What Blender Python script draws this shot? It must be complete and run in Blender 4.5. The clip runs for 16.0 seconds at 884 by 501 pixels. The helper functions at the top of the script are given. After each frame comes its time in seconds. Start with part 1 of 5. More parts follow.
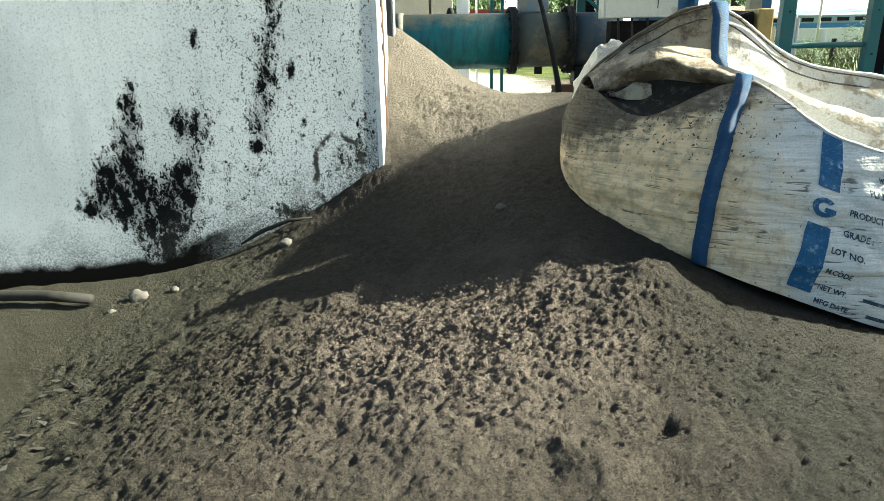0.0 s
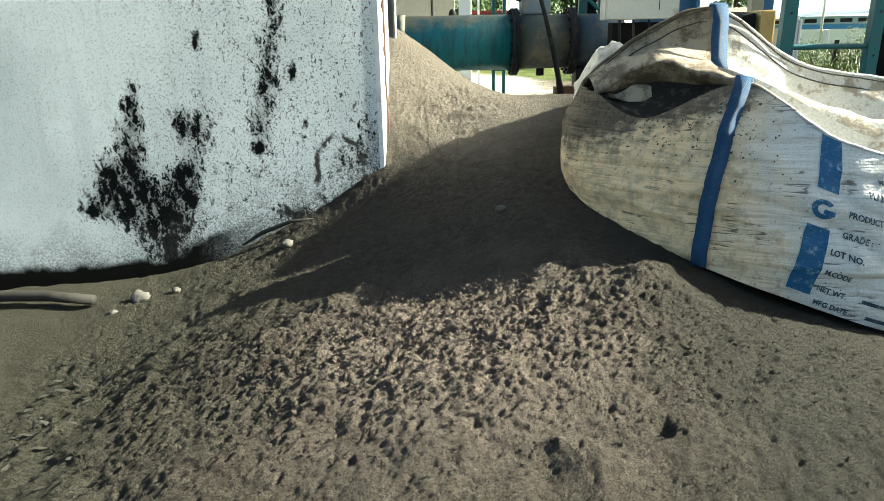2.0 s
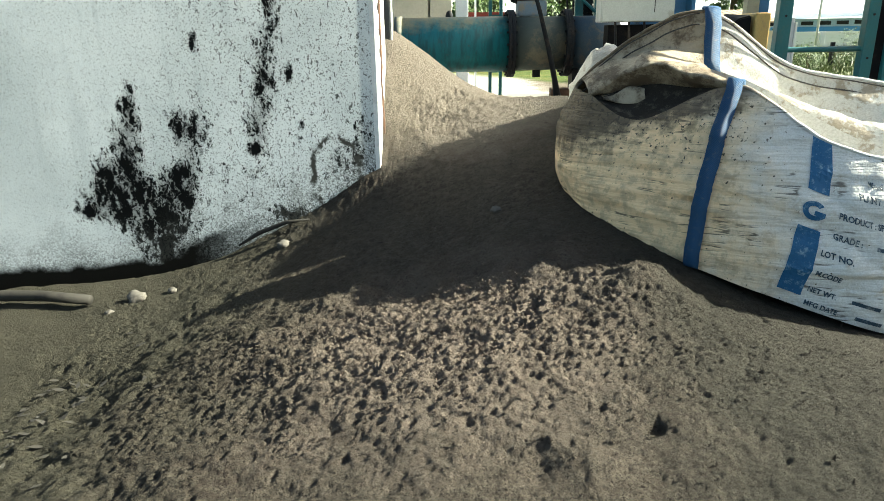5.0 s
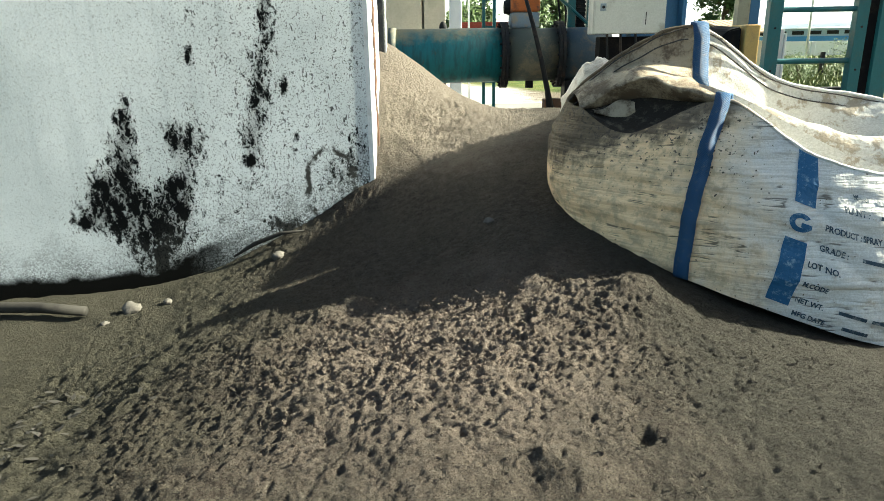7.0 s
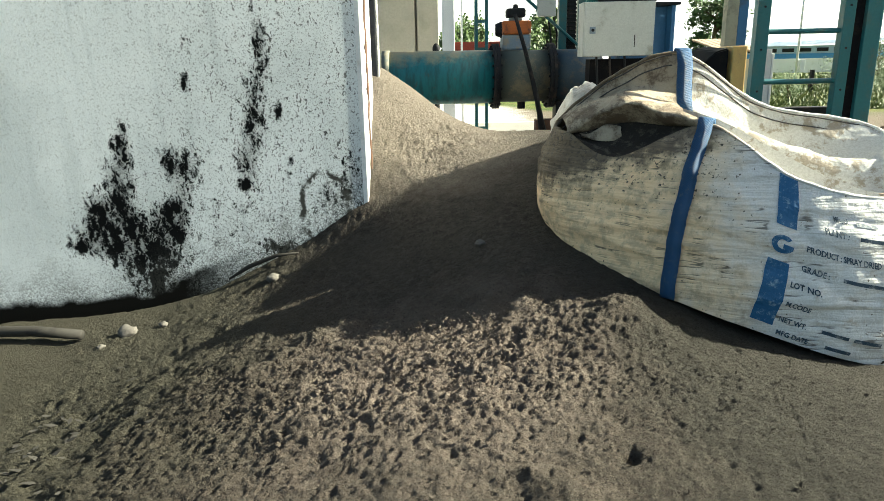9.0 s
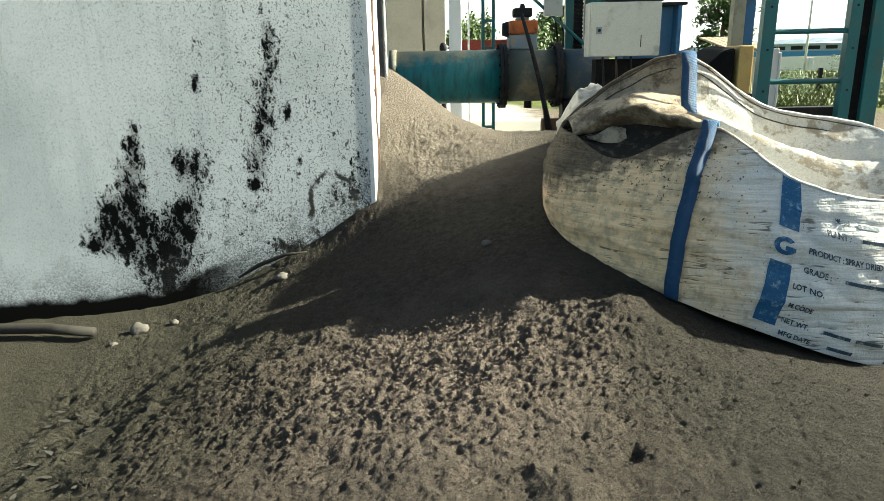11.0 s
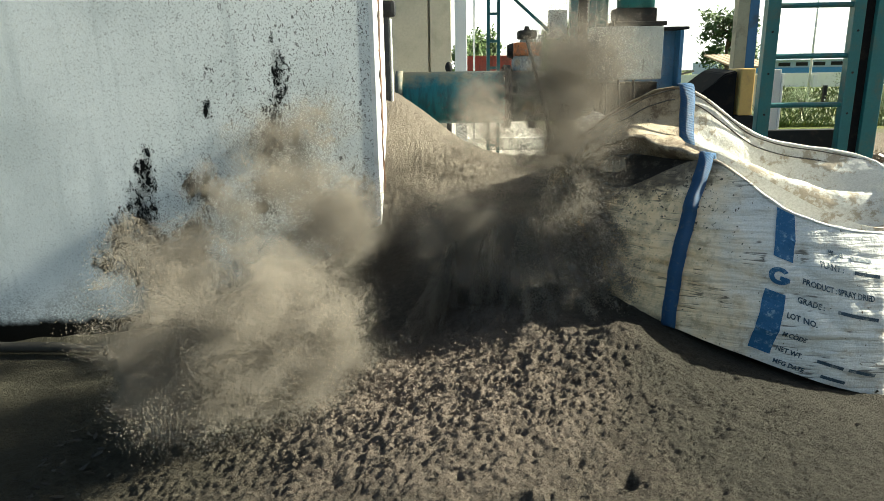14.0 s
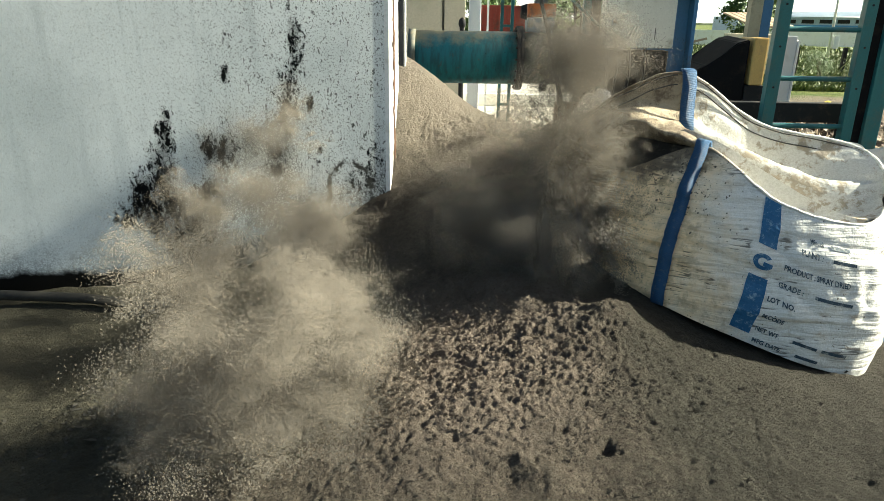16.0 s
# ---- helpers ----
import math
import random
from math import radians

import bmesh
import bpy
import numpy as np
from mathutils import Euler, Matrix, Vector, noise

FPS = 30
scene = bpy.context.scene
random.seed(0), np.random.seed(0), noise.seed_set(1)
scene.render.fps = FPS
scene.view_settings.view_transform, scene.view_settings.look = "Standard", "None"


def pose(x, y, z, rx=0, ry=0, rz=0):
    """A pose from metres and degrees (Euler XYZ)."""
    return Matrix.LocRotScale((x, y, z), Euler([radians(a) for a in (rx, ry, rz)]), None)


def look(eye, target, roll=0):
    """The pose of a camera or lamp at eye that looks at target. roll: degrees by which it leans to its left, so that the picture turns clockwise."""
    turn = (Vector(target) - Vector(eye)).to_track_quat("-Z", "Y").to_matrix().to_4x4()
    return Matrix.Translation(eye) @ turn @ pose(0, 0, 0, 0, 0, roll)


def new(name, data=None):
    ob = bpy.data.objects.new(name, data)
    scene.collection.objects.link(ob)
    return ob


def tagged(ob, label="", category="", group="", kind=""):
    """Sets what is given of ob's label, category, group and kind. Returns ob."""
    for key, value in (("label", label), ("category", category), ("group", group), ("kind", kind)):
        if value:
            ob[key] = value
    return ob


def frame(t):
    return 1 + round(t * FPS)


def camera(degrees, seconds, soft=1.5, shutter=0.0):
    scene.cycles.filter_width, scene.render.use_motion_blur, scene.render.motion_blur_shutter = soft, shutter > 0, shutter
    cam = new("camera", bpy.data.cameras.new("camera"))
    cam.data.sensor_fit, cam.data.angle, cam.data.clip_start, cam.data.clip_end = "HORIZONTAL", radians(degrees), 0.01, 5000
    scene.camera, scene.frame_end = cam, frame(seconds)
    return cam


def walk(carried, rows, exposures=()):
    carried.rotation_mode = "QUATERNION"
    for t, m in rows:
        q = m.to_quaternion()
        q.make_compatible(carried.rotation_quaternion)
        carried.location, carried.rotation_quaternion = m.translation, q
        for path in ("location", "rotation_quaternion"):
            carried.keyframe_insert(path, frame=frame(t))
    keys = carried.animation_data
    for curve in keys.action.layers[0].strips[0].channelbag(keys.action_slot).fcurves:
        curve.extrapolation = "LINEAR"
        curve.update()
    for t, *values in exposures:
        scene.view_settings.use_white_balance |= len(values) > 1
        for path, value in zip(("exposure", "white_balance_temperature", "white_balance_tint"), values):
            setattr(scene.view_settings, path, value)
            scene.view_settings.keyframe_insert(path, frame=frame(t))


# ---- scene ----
cam = camera(66.5, 16.0, soft=0.7)
PATH = [
    (0, (0.002, -0.149, 1.361), (-0.005, 1.752, 0.741), -1.1),
    (0.5, (0.003, -0.15, 1.363), (-0.007, 1.75, 0.74), -1.0),
    (1, (0.006, -0.155, 1.364), (-0.004, 1.747, 0.746), -1.1),
    (1.5, (0.009, -0.156, 1.362), (-0.006, 1.745, 0.741), -1.2),
    (2, (0.014, -0.16, 1.365), (0.0, 1.743, 0.748), -1.1),
    (2.5, (0.019, -0.165, 1.366), (0.011, 1.74, 0.756), -0.8),
    (3, (0.02, -0.171, 1.366), (0.012, 1.734, 0.756), -0.8),
    (3.5, (0.024, -0.175, 1.367), (0.015, 1.729, 0.754), -0.8),
    (4, (0.026, -0.177, 1.365), (0.014, 1.725, 0.746), -1.0),
    (6.5, (0.032, -0.21, 1.391), (0.038, 1.699, 0.794), -0.8),
    (7, (0.033, -0.221, 1.401), (0.044, 1.69, 0.81), -0.9),
    (7.5, (0.036, -0.241, 1.414), (0.051, 1.673, 0.833), -0.9),
    (8, (0.037, -0.277, 1.431), (0.057, 1.641, 0.863), -1.0),
    (8.5, (0.05, -0.263, 1.438), (0.073, 1.658, 0.883), -1.1),
    (9, (0.058, -0.282, 1.45), (0.082, 1.643, 0.908), -1.2),
    (11.5, (0.052, -0.345, 1.488), (0.051, 1.578, 0.939), -1.1),
    (12, (0.048, -0.357, 1.496), (0.043, 1.568, 0.953), -1.0),
    (12.5, (0.049, -0.364, 1.503), (0.051, 1.564, 0.974), -0.8),
    (13, (0.052, -0.375, 1.517), (0.053, 1.558, 1.002), -0.7),
    (13.5, (0.056, -0.393, 1.545), (0.05, 1.545, 1.051), -1.0),
    (14, (0.064, -0.415, 1.586), (0.056, 1.518, 1.074), -0.9),
    (14.5, (0.065, -0.46, 1.638), (0.06, 1.468, 1.107), -0.6),
    (15, (0.081, -0.458, 1.681), (0.054, 1.459, 1.113), -0.3),
    (15.5, (0.077, -0.551, 1.741), (0.049, 1.354, 1.132), 0.4),
    (16, (0.078, -0.6, 1.789), (0.05, 1.289, 1.134), 0.9),
]
walk(cam, [(t, look(eye, target, roll)) for t, eye, target, roll in PATH], exposures=[(0, 2.24, 6600, -5), (4, 2.24, 6680, -4), (9, 2.12, 6850, -3), (11.5, 1.98, 6850, -3), (13, 1.92, 6850, -3), (16, 1.88, 6950, -2)])

# ---- daylight ----
SUN_EL, SUN_AZ = 31.0, 6.5   # degrees above the horizon; turned from +x towards +y
SUN_DIR = Vector((math.cos(radians(SUN_EL)) * math.cos(radians(SUN_AZ)),
                  math.cos(radians(SUN_EL)) * math.sin(radians(SUN_AZ)), math.sin(radians(SUN_EL))))
world = bpy.data.worlds.new("daylight")
scene.world = world
world.use_nodes = True
_wn = world.node_tree.nodes
_sky = _wn.new("ShaderNodeTexSky")
_sky.sky_type = "NISHITA"
_sky.sun_disc = False
_sky.sun_elevation = radians(SUN_EL)
_sky.sun_rotation = radians(90 - SUN_AZ)
_sky.dust_density = 2.5
world.node_tree.links.new(_sky.outputs[0], _wn["Background"].inputs[0])
_wn["Background"].inputs[1].default_value = 0.05
sun_data = bpy.data.lights.new("sun", "SUN")
sun_data.energy, sun_data.angle, sun_data.color = 5.0, radians(0.6), (1.0, 0.95, 0.86)
sun = new("sun", sun_data)
sun.matrix_world = look(SUN_DIR * 30, (0, 0, 0))


# ---- numbers that repeat: smooth lattice noise over arrays ----
_table = np.random.RandomState(7).rand(256, 256)


def vnoise(x, y, seed=0):
    xi, yi = np.floor(x).astype(int), np.floor(y).astype(int)
    fx, fy = x - xi, y - yi
    fx, fy = fx * fx * (3 - 2 * fx), fy * fy * (3 - 2 * fy)
    g = lambda a, b: _table[(a + 37 * seed) % 256, (b + 91 * seed) % 256]
    return ((g(xi, yi) * (1 - fx) + g(xi + 1, yi) * fx) * (1 - fy) + (g(xi, yi + 1) * (1 - fx) + g(xi + 1, yi + 1) * fx) * fy) * 2 - 1


def fbm(x, y, octaves=4, seed=0):
    total, amp = 0, 0.5
    for k in range(octaves):
        total = total + amp * vnoise(x * 2 ** k, y * 2 ** k, seed + k)
        amp *= 0.5
    return total


# ---- materials ----
class Nodes:
    """Short names for building a node material."""

    def __init__(self, name):
        self.mat = bpy.data.materials.new(name)
        self.mat.use_nodes = True
        self.tree = self.mat.node_tree
        self.bsdf = self.tree.nodes["Principled BSDF"]
        self.coord = self.tree.nodes.new("ShaderNodeTexCoord").outputs["Object"]

    def node(self, kind, **inputs):
        n = self.tree.nodes.new(kind)
        return n

    def link(self, a, b):
        self.tree.links.new(a, b)

    def put(self, socket, value):
        if isinstance(value, bpy.types.NodeSocket):
            self.link(value, socket)
        else:
            socket.default_value = value

    def mapping(self, scale, src=None, loc=(0, 0, 0)):
        n = self.node("ShaderNodeMapping")
        self.put(n.inputs["Vector"], src or self.coord)
        n.inputs["Scale"].default_value = scale
        n.inputs["Location"].default_value = loc
        return n.outputs[0]

    def noise(self, scale, detail=4, rough=0.55, src=None):
        n = self.node("ShaderNodeTexNoise")
        self.put(n.inputs["Vector"], src or self.coord)
        n.inputs["Scale"].default_value, n.inputs["Detail"].default_value, n.inputs["Roughness"].default_value = scale, detail, rough
        return n.outputs[0]

    def voronoi(self, scale, src=None, feature="F1"):
        n = self.node("ShaderNodeTexVoronoi")
        n.feature = feature
        self.put(n.inputs["Vector"], src or self.coord)
        n.inputs["Scale"].default_value = scale
        return n.outputs["Distance"]

    def math(self, op, a, b=0.0, clamp=False):
        n = self.node("ShaderNodeMath")
        n.operation, n.use_clamp = op, clamp
        self.put(n.inputs[0], a)
        self.put(n.inputs[1], b)
        return n.outputs[0]

    def step(self, value, lo, hi, smooth=True):
        n = self.node("ShaderNodeMapRange")
        if smooth:
            n.interpolation_type = "SMOOTHSTEP"
        self.put(n.inputs[0], value)
        n.inputs[1].default_value, n.inputs[2].default_value = lo, hi
        return n.outputs[0]

    def mix(self, fac, a, b):
        n = self.node("ShaderNodeMix")
        n.data_type = "RGBA"
        self.put(n.inputs[0], fac)
        for s, v in ((n.inputs[6], a), (n.inputs[7], b)):
            self.put(s, v if isinstance(v, bpy.types.NodeSocket) else (*v, 1))
        return n.outputs[2]

    def axis(self, k, src=None):
        n = self.node("ShaderNodeSeparateXYZ")
        self.put(n.inputs[0], src or self.coord)
        return n.outputs[k]

    def bump(self, height, strength, distance, before=None):
        n = self.node("ShaderNodeBump")
        self.put(n.inputs["Height"], height)
        n.inputs["Strength"].default_value, n.inputs["Distance"].default_value = strength, distance
        if before:
            self.link(before, n.inputs["Normal"])
        return n.outputs[0]

    def done(self, colour, rough=0.7, metal=0.0, normal=None, spec=0.5):
        self.put(self.bsdf.inputs["Base Color"], colour if isinstance(colour, bpy.types.NodeSocket) else (*colour, 1))
        self.put(self.bsdf.inputs["Roughness"], rough)
        self.put(self.bsdf.inputs["Metallic"], metal)
        self.bsdf.inputs["Specular IOR Level"].default_value = spec
        if normal:
            self.link(normal, self.bsdf.inputs["Normal"])
        return self.mat


def worn(name, base, worn_to, scale=6.0, amount=0.5, rough=0.6, metal=0.0, grain=60.0, bump=0.15, depth=0.004, spec=0.4):
    """Paint, metal, wood or cloth with wear in large patches and fine grain."""
    m = Nodes(name)
    big, fine = m.noise(scale, 6, 0.65), m.noise(grain, 4)
    patch = m.step(m.math("ADD", big, m.math("MULTIPLY", fine, 0.25)), 0.75 - 0.3 * amount, 0.95 - 0.3 * amount)
    base2 = m.mix(fine, tuple(c * 0.75 for c in base), tuple(min(1, c * 1.2) for c in base))
    return m.done(m.mix(patch, base2, worn_to), rough, metal, m.bump(m.math("ADD", fine, m.math("MULTIPLY", patch, 0.6)), bump, depth), spec)


def sand_material():
    m = Nodes("grey_brown_ash_sand")
    big, mid, fine = m.noise(1.3, 5), m.noise(22, 6, 0.7), m.noise(260, 3, 0.7)
    sand = m.mix(m.step(big, 0.35, 0.65), (0.085, 0.072, 0.057), (0.064, 0.050, 0.040))
    sand = m.mix(m.step(mid, 0.42, 0.62), sand, (0.108, 0.093, 0.074))
    sand = m.mix(m.step(m.noise(95, 4, 0.75), 0.52, 0.66), sand, (0.020, 0.016, 0.013))
    sand = m.mix(m.step(fine, 0.52, 0.70), sand, (0.038, 0.030, 0.024))
    sand = m.mix(m.step(m.noise(140, 3, 0.8), 0.60, 0.70), sand, (0.158, 0.144, 0.118))
    # dry: paler pinkish bank sand, with the crest's sunlight painted into it
    spot = m.node("ShaderNodeVectorMath")
    spot.operation = "LENGTH"
    m.put(spot.inputs[0], m.mapping((1 / 1.3, 1 / 1.25, 0), None, (-0.05 / 1.3, -2.65 / 1.25, 0)))
    dry = m.step(m.math("ADD", spot.outputs["Value"], m.math("MULTIPLY", m.noise(5, 5, 0.7), 0.9)), 1.45, 0.6)
    sand = m.mix(m.math("MULTIPLY", dry, 0.75), sand, (0.215, 0.172, 0.142))
    # rear slope coloured paler to stand in for stronger sun on it
    back = m.node("ShaderNodeVectorMath")
    back.operation = "LENGTH"
    m.put(back.inputs[0], m.mapping((1 / 1.2, 1 / 1.5, 0), None, (-0.4 / 1.2, -6.2 / 1.5, 0)))
    pale = m.step(m.math("ADD", back.outputs["Value"], m.math("MULTIPLY", m.noise(4, 5, 0.7), 0.5)), 1.4, 0.9)
    sand = m.mix(m.math("MULTIPLY", pale, 0.65), sand, (0.25, 0.212, 0.172))
    # darker grey-green sand towards +x
    right_tone = m.step(m.math("ADD", m.axis(0), m.math("MULTIPLY", m.noise(3, 5, 0.7), 0.9)), 1.0, 1.7)
    sand = m.mix(m.math("MULTIPLY", right_tone, 0.85), sand, (0.045, 0.042, 0.034))
    sand = m.mix(m.step(m.noise(60, 5, 0.8), 0.56, 0.68), sand, (0.016, 0.013, 0.011))
    # crusted greenish ash towards the low side by the wall, its dimness painted in
    left = m.step(m.math("ADD", m.axis(0), m.math("MULTIPLY", big, 1.6)), 0.4, -1.0)
    sand = m.mix(m.math("MULTIPLY", left, 0.85), sand, (0.052, 0.049, 0.035))
    y = m.math("ADD", m.axis(1), m.math("MULTIPLY", m.noise(0.5, 4), 5.0))
    yard = m.mix(m.step(m.noise(3, 6), 0.35, 0.7), (0.60, 0.57, 0.52), (0.46, 0.43, 0.38))
    yard = m.mix(m.step(m.math("ADD", m.axis(0), m.math("MULTIPLY", m.noise(1.5, 5), 2.0)), 3.6, 5.4), yard, (0.17, 0.14, 0.105))
    green = m.mix(m.step(m.noise(0.8, 6, 0.7), 0.35, 0.65), (0.06, 0.10, 0.022), (0.14, 0.15, 0.045))
    c = m.mix(m.step(y, 11.0, 12.5), sand, yard)
    lane = m.math("MULTIPLY", m.math("MAXIMUM", m.math("SUBTRACT", 8.0, m.axis(0)), 0.0), 1.6)
    c = m.mix(m.step(m.math("SUBTRACT", y, lane), 24.0, 27.0), c, green)
    crumb = m.math("ADD", m.voronoi(48, m.mapping((1, 1.4, 1))), m.math("MULTIPLY", m.voronoi(115), 0.6))
    n0 = m.bump(crumb, 0.9, 0.016)
    n1 = m.bump(mid, 0.5, 0.012, n0)
    n2 = m.bump(m.math("ADD", fine, m.noise(80, 5, 0.75)), 1.0, 0.015, n1)
    return m.done(c, 0.95, 0, n2, 0.15)


def plaster_material():
    """White lime plaster with soot splashes, streaks and speckle."""
    m = Nodes("stained_white_plaster")
    broad, mid, speck = m.noise(0.9, 5), m.noise(7, 5, 0.65), m.noise(75, 4, 0.75)
    streak = m.noise(5, 5, 0.6, m.mapping((2.2, 1, 0.16)))
    c = m.mix(m.step(broad, 0.35, 0.7), (0.83, 0.865, 0.86), (0.62, 0.665, 0.665))
    c = m.mix(m.math("MULTIPLY", m.step(streak, 0.52, 0.72), 0.35), c, (0.50, 0.55, 0.55))
    c = m.mix(m.math("MULTIPLY", m.step(mid, 0.6, 0.78), 0.3), c, (0.52, 0.52, 0.48))

    def blob(x, z, rx, rz):
        n = m.node("ShaderNodeVectorMath")
        n.operation = "LENGTH"
        m.put(n.inputs[0], m.mapping((1 / rx, 0, 1 / rz), None, (-x / rx, 0, -z / rz)))
        return m.step(n.outputs["Value"], 1.0, 0.0, False)

    total = None
    for x, z, rx, rz, much in ((-2.31, 0.58, 0.18, 0.42, 1.0), (-2.24, 0.92, 0.10, 0.27, 0.9), (-2.42, 0.25, 0.30, 0.30, 0.95), (-2.12, 0.05, 0.40, 0.44, 1.05), (-1.96, 0.32, 0.22, 0.28, 0.7), (-2.62, 0.15, 0.22, 0.16, 0.6),
                               (-1.80, 0.74, 0.19, 0.32, 0.8), (-1.97, 0.76, 0.13, 0.22, 0.65), (-1.76, 1.34, 0.11, 0.17, 0.8), (-1.70, 1.58, 0.07, 0.18, 0.5), (-1.28, 1.12, 0.15, 0.42, 0.72), (-1.37, 0.74, 0.13, 0.28, 0.78),
                               (-1.41, 0.56, 0.07, 0.06, 0.55), (-1.20, 1.62, 0.11, 0.45, 0.85), (-1.11, 1.11, 0.08, 0.14, 0.7), (-1.45, 0.32, 0.40, 0.42, 0.42), (-1.14, 0.03, 0.24, 0.15, 1.1), (-0.75, 0.43, 0.24, 0.22, 0.5), (-0.55, 0.60, 0.17, 0.42, 0.6), (-2.0, -0.28, 0.7, 0.2, 0.65), (-2.15, 0.3, 0.75, 0.8, 0.28), (-1.3, 0.9, 0.42, 1.0, 0.24), (-0.8, 0.55, 0.5, 0.8, 0.26), (-1.88, 0.5, 0.12, 0.3, 0.45), (-2.5, 0.42, 0.16, 0.22, 0.6)):
        b = m.math("MULTIPLY", blob(x, z, rx, rz), much)
        total = b if total is None else m.math("ADD", total, b)
    total = m.math("MINIMUM", total, 1.0)
    # thrown drops, thick where the splash hit and thinning out around it
    warp = m.node("ShaderNodeTexNoise")
    warp.inputs["Scale"].default_value, warp.inputs["Detail"].default_value = 16, 4
    m.put(warp.inputs["Vector"], m.coord)
    shift = m.node("ShaderNodeVectorMath")
    shift.operation = "MULTIPLY_ADD"
    m.put(shift.inputs[0], warp.outputs["Color"])
    shift.inputs[1].default_value = (0.09, 0.0, 0.16)
    m.put(shift.inputs[2], m.coord)
    bent = m.mapping((1.25, 0, 0.72), shift.outputs[0])
    splat = m.noise(13, 4, 0.6, m.mapping((1.4, 1, 0.7)))
    soot = None
    for size, gain, off in ((8.5, 0.62, 0.13), (18, 0.60, 0.13), (46, 0.64, 0.10)):
        reach = m.math("ADD", m.math("MULTIPLY", total, gain), m.math("MULTIPLY", m.math("SUBTRACT", splat, 0.5), 1.25))
        drop = m.step(m.math("SUBTRACT", m.math("SUBTRACT", m.math("ADD", reach, m.math("MULTIPLY", m.math("SUBTRACT", speck, 0.5), 0.55)), m.voronoi(size, bent)), off), -0.19, 0.12)
        soot = drop if soot is None else m.math("MAXIMUM", soot, drop)
    soot = m.math("MULTIPLY", soot, m.step(total, 0.04, 0.16))
    halo = m.math("MULTIPLY", m.step(m.math("ADD", m.math("MULTIPLY", total, 0.5), m.math("ADD", m.math("MULTIPLY", splat, 0.4), m.math("MULTIPLY", speck, 0.45))), 0.56, 0.98), 0.85)
    c = m.mix(halo, c, (0.13, 0.13, 0.125))
    dirt = m.step(m.math("ADD", m.axis(0), m.math("MULTIPLY", broad, 1.8)), -2.6, -0.2)
    dots = m.math("MULTIPLY", m.step(speck, 0.52, 0.66), m.math("ADD", m.math("MULTIPLY", dirt, 0.7), 0.25))
    c = m.mix(m.math("MULTIPLY", dots, 0.95), c, (0.10, 0.105, 0.10))
    fine = m.step(m.noise(150, 3, 0.7), 0.56, 0.70)
    c = m.mix(m.math("MULTIPLY", fine, 0.5), c, (0.20, 0.21, 0.205))
    dabs = m.step(m.math("SUBTRACT", m.math("MULTIPLY", dirt, 0.22), m.voronoi(26, bent)), -0.06, 0.06)
    c = m.mix(m.math("MULTIPLY", dabs, m.math("MULTIPLY", dirt, 0.8)), c, (0.04, 0.04, 0.04))
    c = m.mix(m.math("MULTIPLY", soot, 0.995), c, (0.004, 0.0045, 0.005))
    # a flaked patch with a dark broken outline near the corner
    ring = m.node("ShaderNodeVectorMath")
    ring.operation = "LENGTH"
    m.put(ring.inputs[0], m.mapping((1 / 0.19, 0, 1 / 0.27), None, (0.80 / 0.19, 0, -0.34 / 0.27)))
    wob = m.math("ADD", ring.outputs["Value"], m.math("MULTIPLY", m.math("SUBTRACT", m.noise(7, 4), 0.5), 0.9))
    edge = m.step(m.math("ABSOLUTE", m.math("SUBTRACT", wob, 1.0)), 0.16, 0.05)
    c = m.mix(m.math("MULTIPLY", edge, m.step(mid, 0.38, 0.5)), c, (0.06, 0.058, 0.052))
    # dark mottle along the foot, following the heap's slope, black at the low end
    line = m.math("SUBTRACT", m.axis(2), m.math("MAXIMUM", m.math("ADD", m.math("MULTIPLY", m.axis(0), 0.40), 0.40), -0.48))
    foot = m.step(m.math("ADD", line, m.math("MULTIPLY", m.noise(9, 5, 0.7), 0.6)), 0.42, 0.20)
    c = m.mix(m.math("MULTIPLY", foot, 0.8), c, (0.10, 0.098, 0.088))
    foot_mottle = m.math("MULTIPLY", m.step(m.math("ADD", line, m.math("MULTIPLY", m.noise(4, 5, 0.7), 0.7)), 0.95, 0.35), m.step(m.math("ADD", speck, m.math("MULTIPLY", mid, 0.3)), 0.52, 0.72))
    c = m.mix(m.math("MULTIPLY", foot_mottle, 0.8), c, (0.07, 0.07, 0.062))
    black_foot = m.step(m.math("ADD", line, m.math("MULTIPLY", m.noise(5, 4), 0.16)), 0.33, 0.25)
    c = m.mix(m.math("MULTIPLY", black_foot, m.step(m.math("ADD", m.axis(0), m.math("MULTIPLY", mid, 0.7)), -0.95, -1.6)), c, (0.007, 0.007, 0.006))
    hgt = m.math("ADD", m.math("MULTIPLY", speck, 0.7), m.math("MULTIPLY", mid, 0.5))
    return m.done(c, 0.9, 0, m.bump(hgt, 0.5, 0.004), 0.05)


